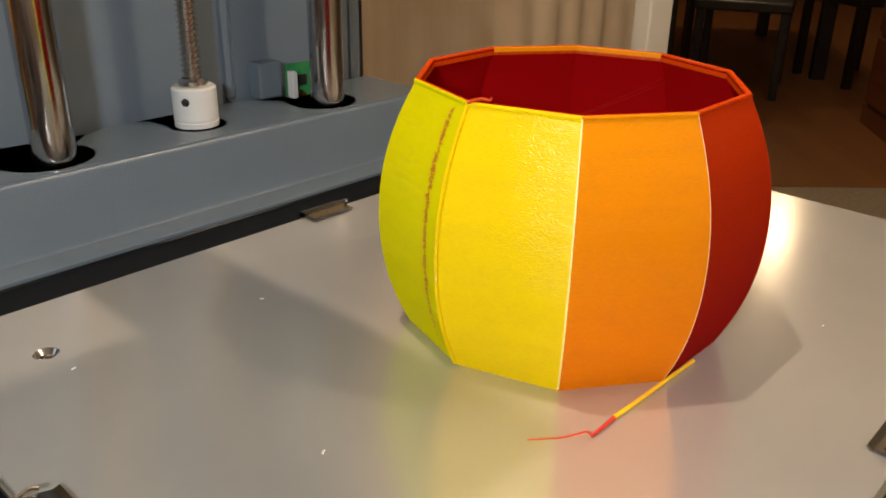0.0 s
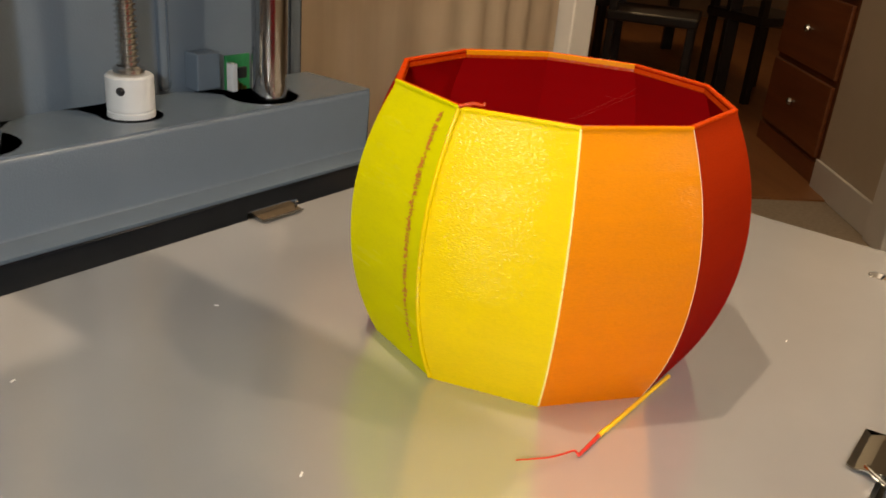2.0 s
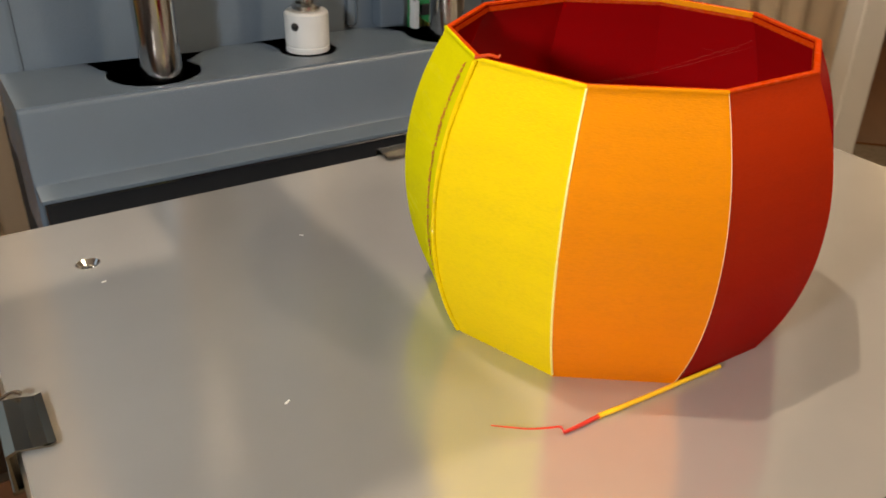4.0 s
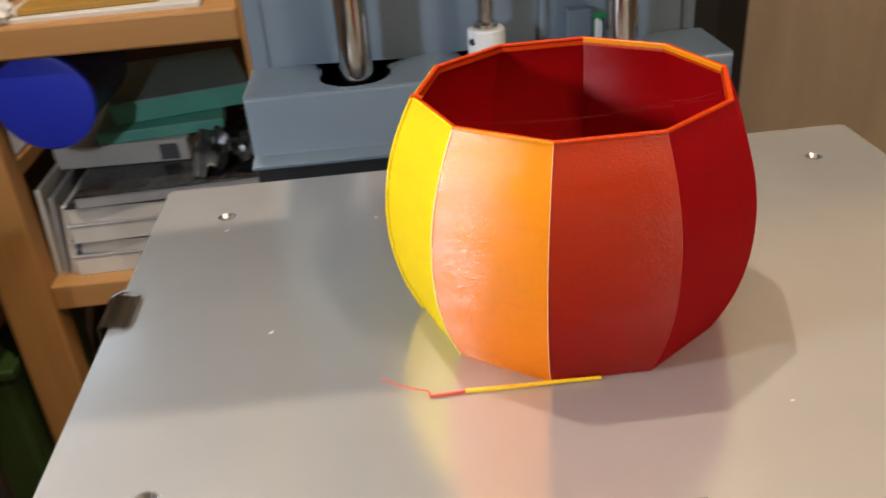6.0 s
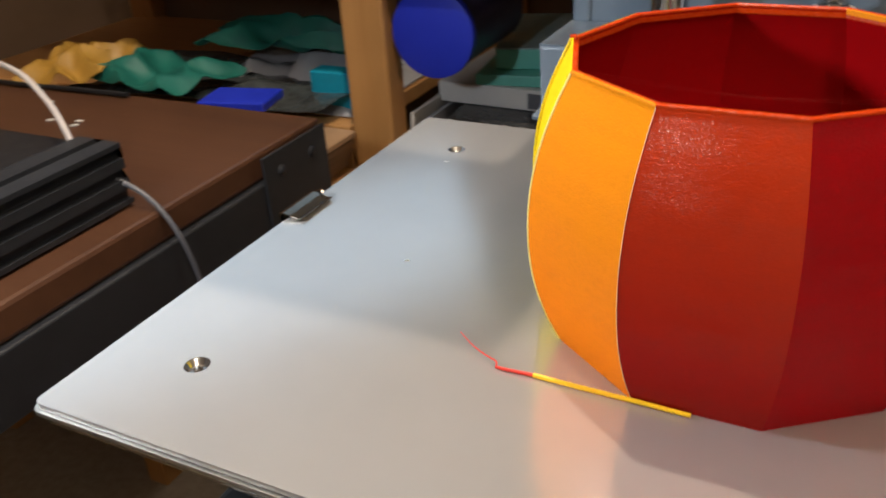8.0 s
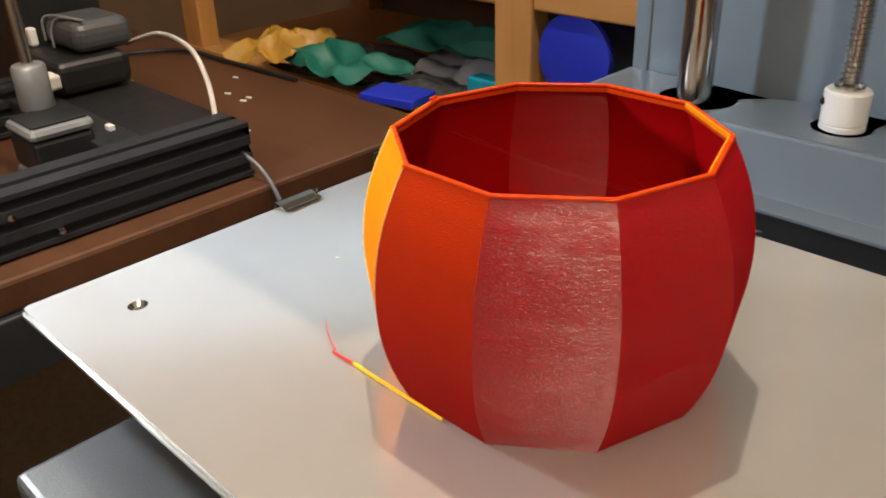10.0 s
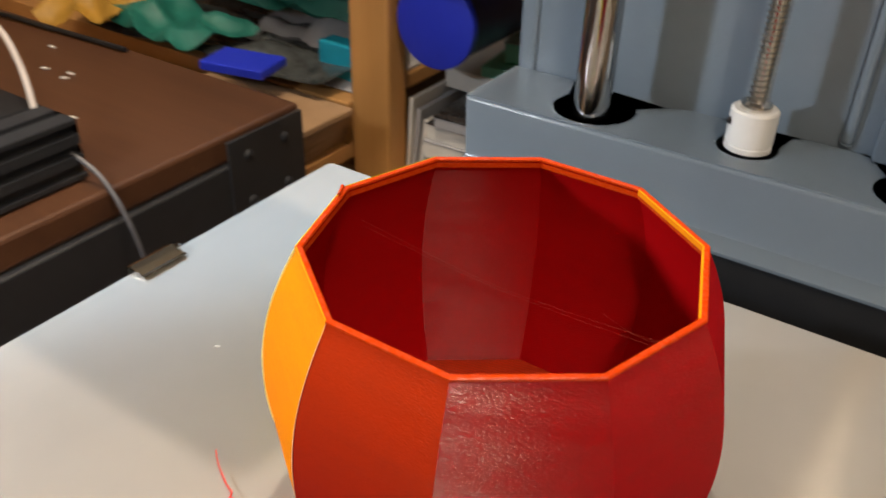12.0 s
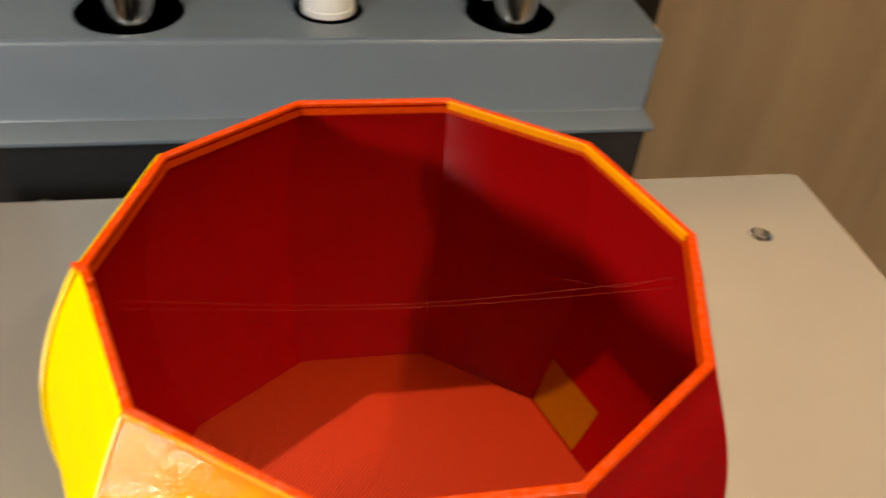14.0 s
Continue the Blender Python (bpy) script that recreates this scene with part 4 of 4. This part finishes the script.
# ---- the workbench with a second printer ----
BZ = -0.118
wb = thing("workbench", (0, 0, FLOOR), "brown topped workbench with a black steel frame", "workbench")
part("worktop", box((-1.60, -0.75, BZ - FLOOR - 0.028), (-0.468, 0.408, BZ - FLOOR), 0.004), "bench", wb, "scuffed brown worktop")
zf = BZ - FLOOR - 0.0285
part("frame_rail", box((-0.498, -0.74, zf - 0.055), (-0.462, 0.396, zf), 0.002), "powder", wb, "black steel side rail")
part("frame_rail", box((-1.59, 0.360, zf - 0.055), (-0.499, 0.396, zf), 0.002), "powder", wb, "black steel end rail")
br = part("corner_bracket", box((-0.4615, 0.300, zf - 0.062), (-0.4585, 0.402, zf + 0.026), 0.001), "powder", wb, "black corner plate with rivets")
for y in (0.325, 0.375):
    for zz in (zf - 0.045, zf + 0.005):
        part("rivet", lathe([(0, 0.003), (0.004, 0.002), (0.006, 0), (0, 0)], 12, (-0.4585, y, zz), "x"), "powder", br)
lg = tube([(-0.52, 0.375, zf - 0.05), (-0.51, 0.36, 0.35), (-0.50, 0.34, 0.0)], 0.024, 4)
part("leg", lg, "powder", wb)
part("leg", box((-1.56, -0.70, 0), (-1.52, -0.66, zf - 0.0555), 0.002), "powder", wb)
part("leg", box((-0.50, -0.70, 0), (-0.46, -0.66, zf - 0.0555), 0.002), "powder", wb)
part("leg", box((-1.56, 0.33, 0), (-1.52, 0.37, zf - 0.0555), 0.002), "powder", wb)


def extrusion(length, w, h):
    """A grooved profile bar along x, from 0 to length."""
    g = 0.0045
    sec = [(-w / 2, 0), (w / 2, 0)]
    n = max(1, round(h / 0.02))
    for k in range(n):
        zc = (k + 0.5) * h / n
        sec += [(w / 2, zc - g), (w / 2 - 0.006, zc - g), (w / 2 - 0.006, zc + g), (w / 2, zc + g)]
    sec += [(w / 2, h), (g, h), (g, h - 0.006), (-g, h - 0.006), (-g, h), (-w / 2, h)]
    for k in reversed(range(n)):
        zc = (k + 0.5) * h / n
        sec += [(-w / 2, zc + g), (-w / 2 + 0.006, zc + g), (-w / 2 + 0.006, zc - g), (-w / 2, zc - g)]
    return sweep_x(sec, 0, length)


def small_printer():
    p = thing("small_printer", (-0.52, 0.18, BZ), "black aluminium frame printer standing on the workbench", "printer")
    for x, nm in ((0.0, "side_bar"), (-0.30, "far_bar")):
        bar = extrusion(0.62, 0.046, 0.052)
        bmesh.ops.rotate(bar, verts=bar.verts, matrix=Matrix.Rotation(radians(-90), 3, "Z"))
        bmesh.ops.translate(bar, verts=bar.verts, vec=(x, 0, 0.003))
        part(nm, bar, "powder", p, "black grooved profile bar")
    part("cross_bar", box((-0.275, -0.11, 0.006), (-0.0235, -0.07, 0.044), 0.002), "powder", p)
    part("bed_plate", box((-0.262, -0.066, 0.034), (-0.060, 0.02, 0.040), 0.001), "black", p)
    m = part("stepper_motor", box((-0.158, -0.165, 0.034), (-0.100, -0.107, 0.066), 0.004), "black", p, "black motor with silver caps")
    m.location = (0.022, 0.004, -0.012)
    part("cap", box((-0.160, -0.167, 0.0665), (-0.098, -0.105, 0.078), 0.006), "silver", m)
    part("cap_face", box((-0.155, -0.162, 0.0781), (-0.103, -0.110, 0.0800), 0.0008), "black", m)
    part("cap", box((-0.160, -0.167, 0.022), (-0.098, -0.105, 0.0335), 0.006), "silver", m)
    for k in range(5):
        part("screw_tip", lathe([(0, 0.006), (0.003, 0.005), (0.003, 0)], 10, (0.0235, -0.19 - 0.035 * k, 0.014 + 0.024 * (k % 2)), "x"), "chrome", p)
    for k in range(1):
        part("white_bit", box((-0.062 + 0.016 * k, -0.10 + 0.01 * k, 0.0555), (-0.052 + 0.016 * k, -0.094 + 0.01 * k, 0.061), 0.001), "paper", p)
    cp = part("coupler", lathe([(0, 0.0785), (0.015, 0.0785), (0.016, 0.080), (0.016, 0.118), (0.014, 0.121), (0, 0.121)], 24, (-0.165, -0.130, 0.0)), "silver", p, "grey screw coupler", True)
    cp.location = (0.022, 0.004, -0.012)
    sr = part("screw_rod", tube([(-0.165, -0.130, 0.12), (-0.165, -0.130, 0.42)], 0.0055, 12), "screw", p, "threaded rod", True)
    sr.location = (0.022, 0.004, -0.012)
    s = part("carriage", box((-0.33, -0.055, 0.045), (-0.215, 0.03, 0.082), 0.010, 3), "black", p)
    s.location = (-0.014, -0.014, -0.002)
    part("shroud", box((-0.31, -0.025, 0.0825), (-0.225, 0.045, 0.118), 0.014, 4), "grey_dark", s, "rounded dark fan shroud")
    part("shroud_stripe", tube([(-0.303, -0.026, 0.09), (-0.300, -0.026, 0.112), (-0.288, -0.02, 0.119), (-0.235, -0.01, 0.1195)], 0.0016, 6), "silver", s)
    part("shroud_stripe", tube([(-0.283, -0.026, 0.085), (-0.280, -0.026, 0.105), (-0.268, -0.02, 0.1188), (-0.228, -0.01, 0.1192)], 0.0016, 6), "silver", s)
    part("plug", box((-0.232, -0.072, 0.058), (-0.206, -0.0555, 0.074), 0.003), "white_plastic", s, "cream wire plug")
    part("plug", box((-0.325, -0.04, 0.0825), (-0.313, -0.03, 0.104), 0.003), "white_plastic", s, "cream wire plug")
    for k in range(3):
        part("brass_fitting", lathe([(0, 0.02), (0.005, 0.02), (0.006, 0), (0, 0)], 10, (-0.345 - 0.014 * k, -0.02 + 0.006 * k, 0.10)), "brass", s)
    part("gantry_plate", box((-0.46, -0.06, 0.0), (-0.335, 0.04, 0.34), 0.004), "black", p)
    return p


small_printer()
cb = thing("white_cable", (0, 0, 0), "white cable arching over the workbench", "cable")
part("cord", tube([(-0.835, 0.233, -0.052), (-0.76, 0.240, -0.030), (-0.66, 0.222, -0.028), (-0.59, 0.197, -0.045), (-0.548, 0.176, -0.068)], 0.0027, 8), "cable_white", cb, "", True)
cb = thing("grey_cable", (0, 0, 0), "thin grey cable hanging over the bench edge", "cable")
part("cord", tube([(-0.510, 0.172, -0.09), (-0.478, 0.178, -0.108), (-0.452, 0.178, -0.140), (-0.446, 0.185, -0.20), (-0.442, 0.19, -0.30), (-0.445, 0.18, -0.45)], 0.0023, 8), "cable_grey", cb, "", True)
cb = thing("black_cable", (0, 0, 0), "black cable lying on the workbench", "cable")
part("cord", tube([(-1.05, 0.25, BZ + 0.006), (-0.98, 0.37, BZ + 0.006), (-0.86, 0.390, BZ + 0.004), (-0.72, 0.396, BZ + 0.004)], 0.0032, 8), "black", cb, "", True)
rng = random.Random(7)
for k in range(9):
    x, y = -0.60 - 0.35 * rng.random(), -0.02 + 0.40 * rng.random()
    if -0.98 < x < -0.5 and y < 0.2:
        y = 0.24 + 0.12 * rng.random()
    c = thing("plastic_scrap", (x, y, BZ), "tiny pale scrap of plastic on the worktop", "scrap", "scraps on the worktop", turn=rng.random() * 180)
    part("chip", box((-0.004, -0.0018, 0), (0.004, 0.0018, 0.002), 0.0006), "paper", c)

# below the bench
bn = thing("green_crate", (-0.74, 0.70, FLOOR), "dark green plastic crate under the bench", "crate")
part("tub", box((-0.14, -0.10, 0.0), (0.16, 0.16, 0.42), 0.012), "green_bin", bn)
part("rim", box((-0.15, -0.11, 0.4205), (0.17, 0.17, 0.436), 0.004), "green_bin", bn)
for k in range(3):
    flat_box("wood_offcut", (-0.78, 0.64 + 0.02 * k, FLOOR + 0.437 + 0.022 * k), (-0.62, 0.78, FLOOR + 0.457 + 0.022 * k), "cardboard", "pale wooden offcut lying in the crate", "offcut", 4 - 3 * k, 0.002)

# scratches and crumbs on the bed
rng = random.Random(12)
for k in range(7):
    x, y = rng.uniform(-0.18, 0.18), rng.uniform(-0.12, 0.14)
    if (x * x + y * y) ** 0.5 < 0.085:
        continue
    c = thing("plastic_crumb", (x, y, 0.0), "tiny pale crumb of plastic on the bed", "crumb", "crumbs on the bed", turn=rng.random() * 180)
    s = 0.0003 + 0.0004 * rng.random()
    part("speck", box((-s * 1.6, -s * 0.5, 0), (s * 1.6, s * 0.5, s * 0.6), s * 0.2, 1), "paper", c)
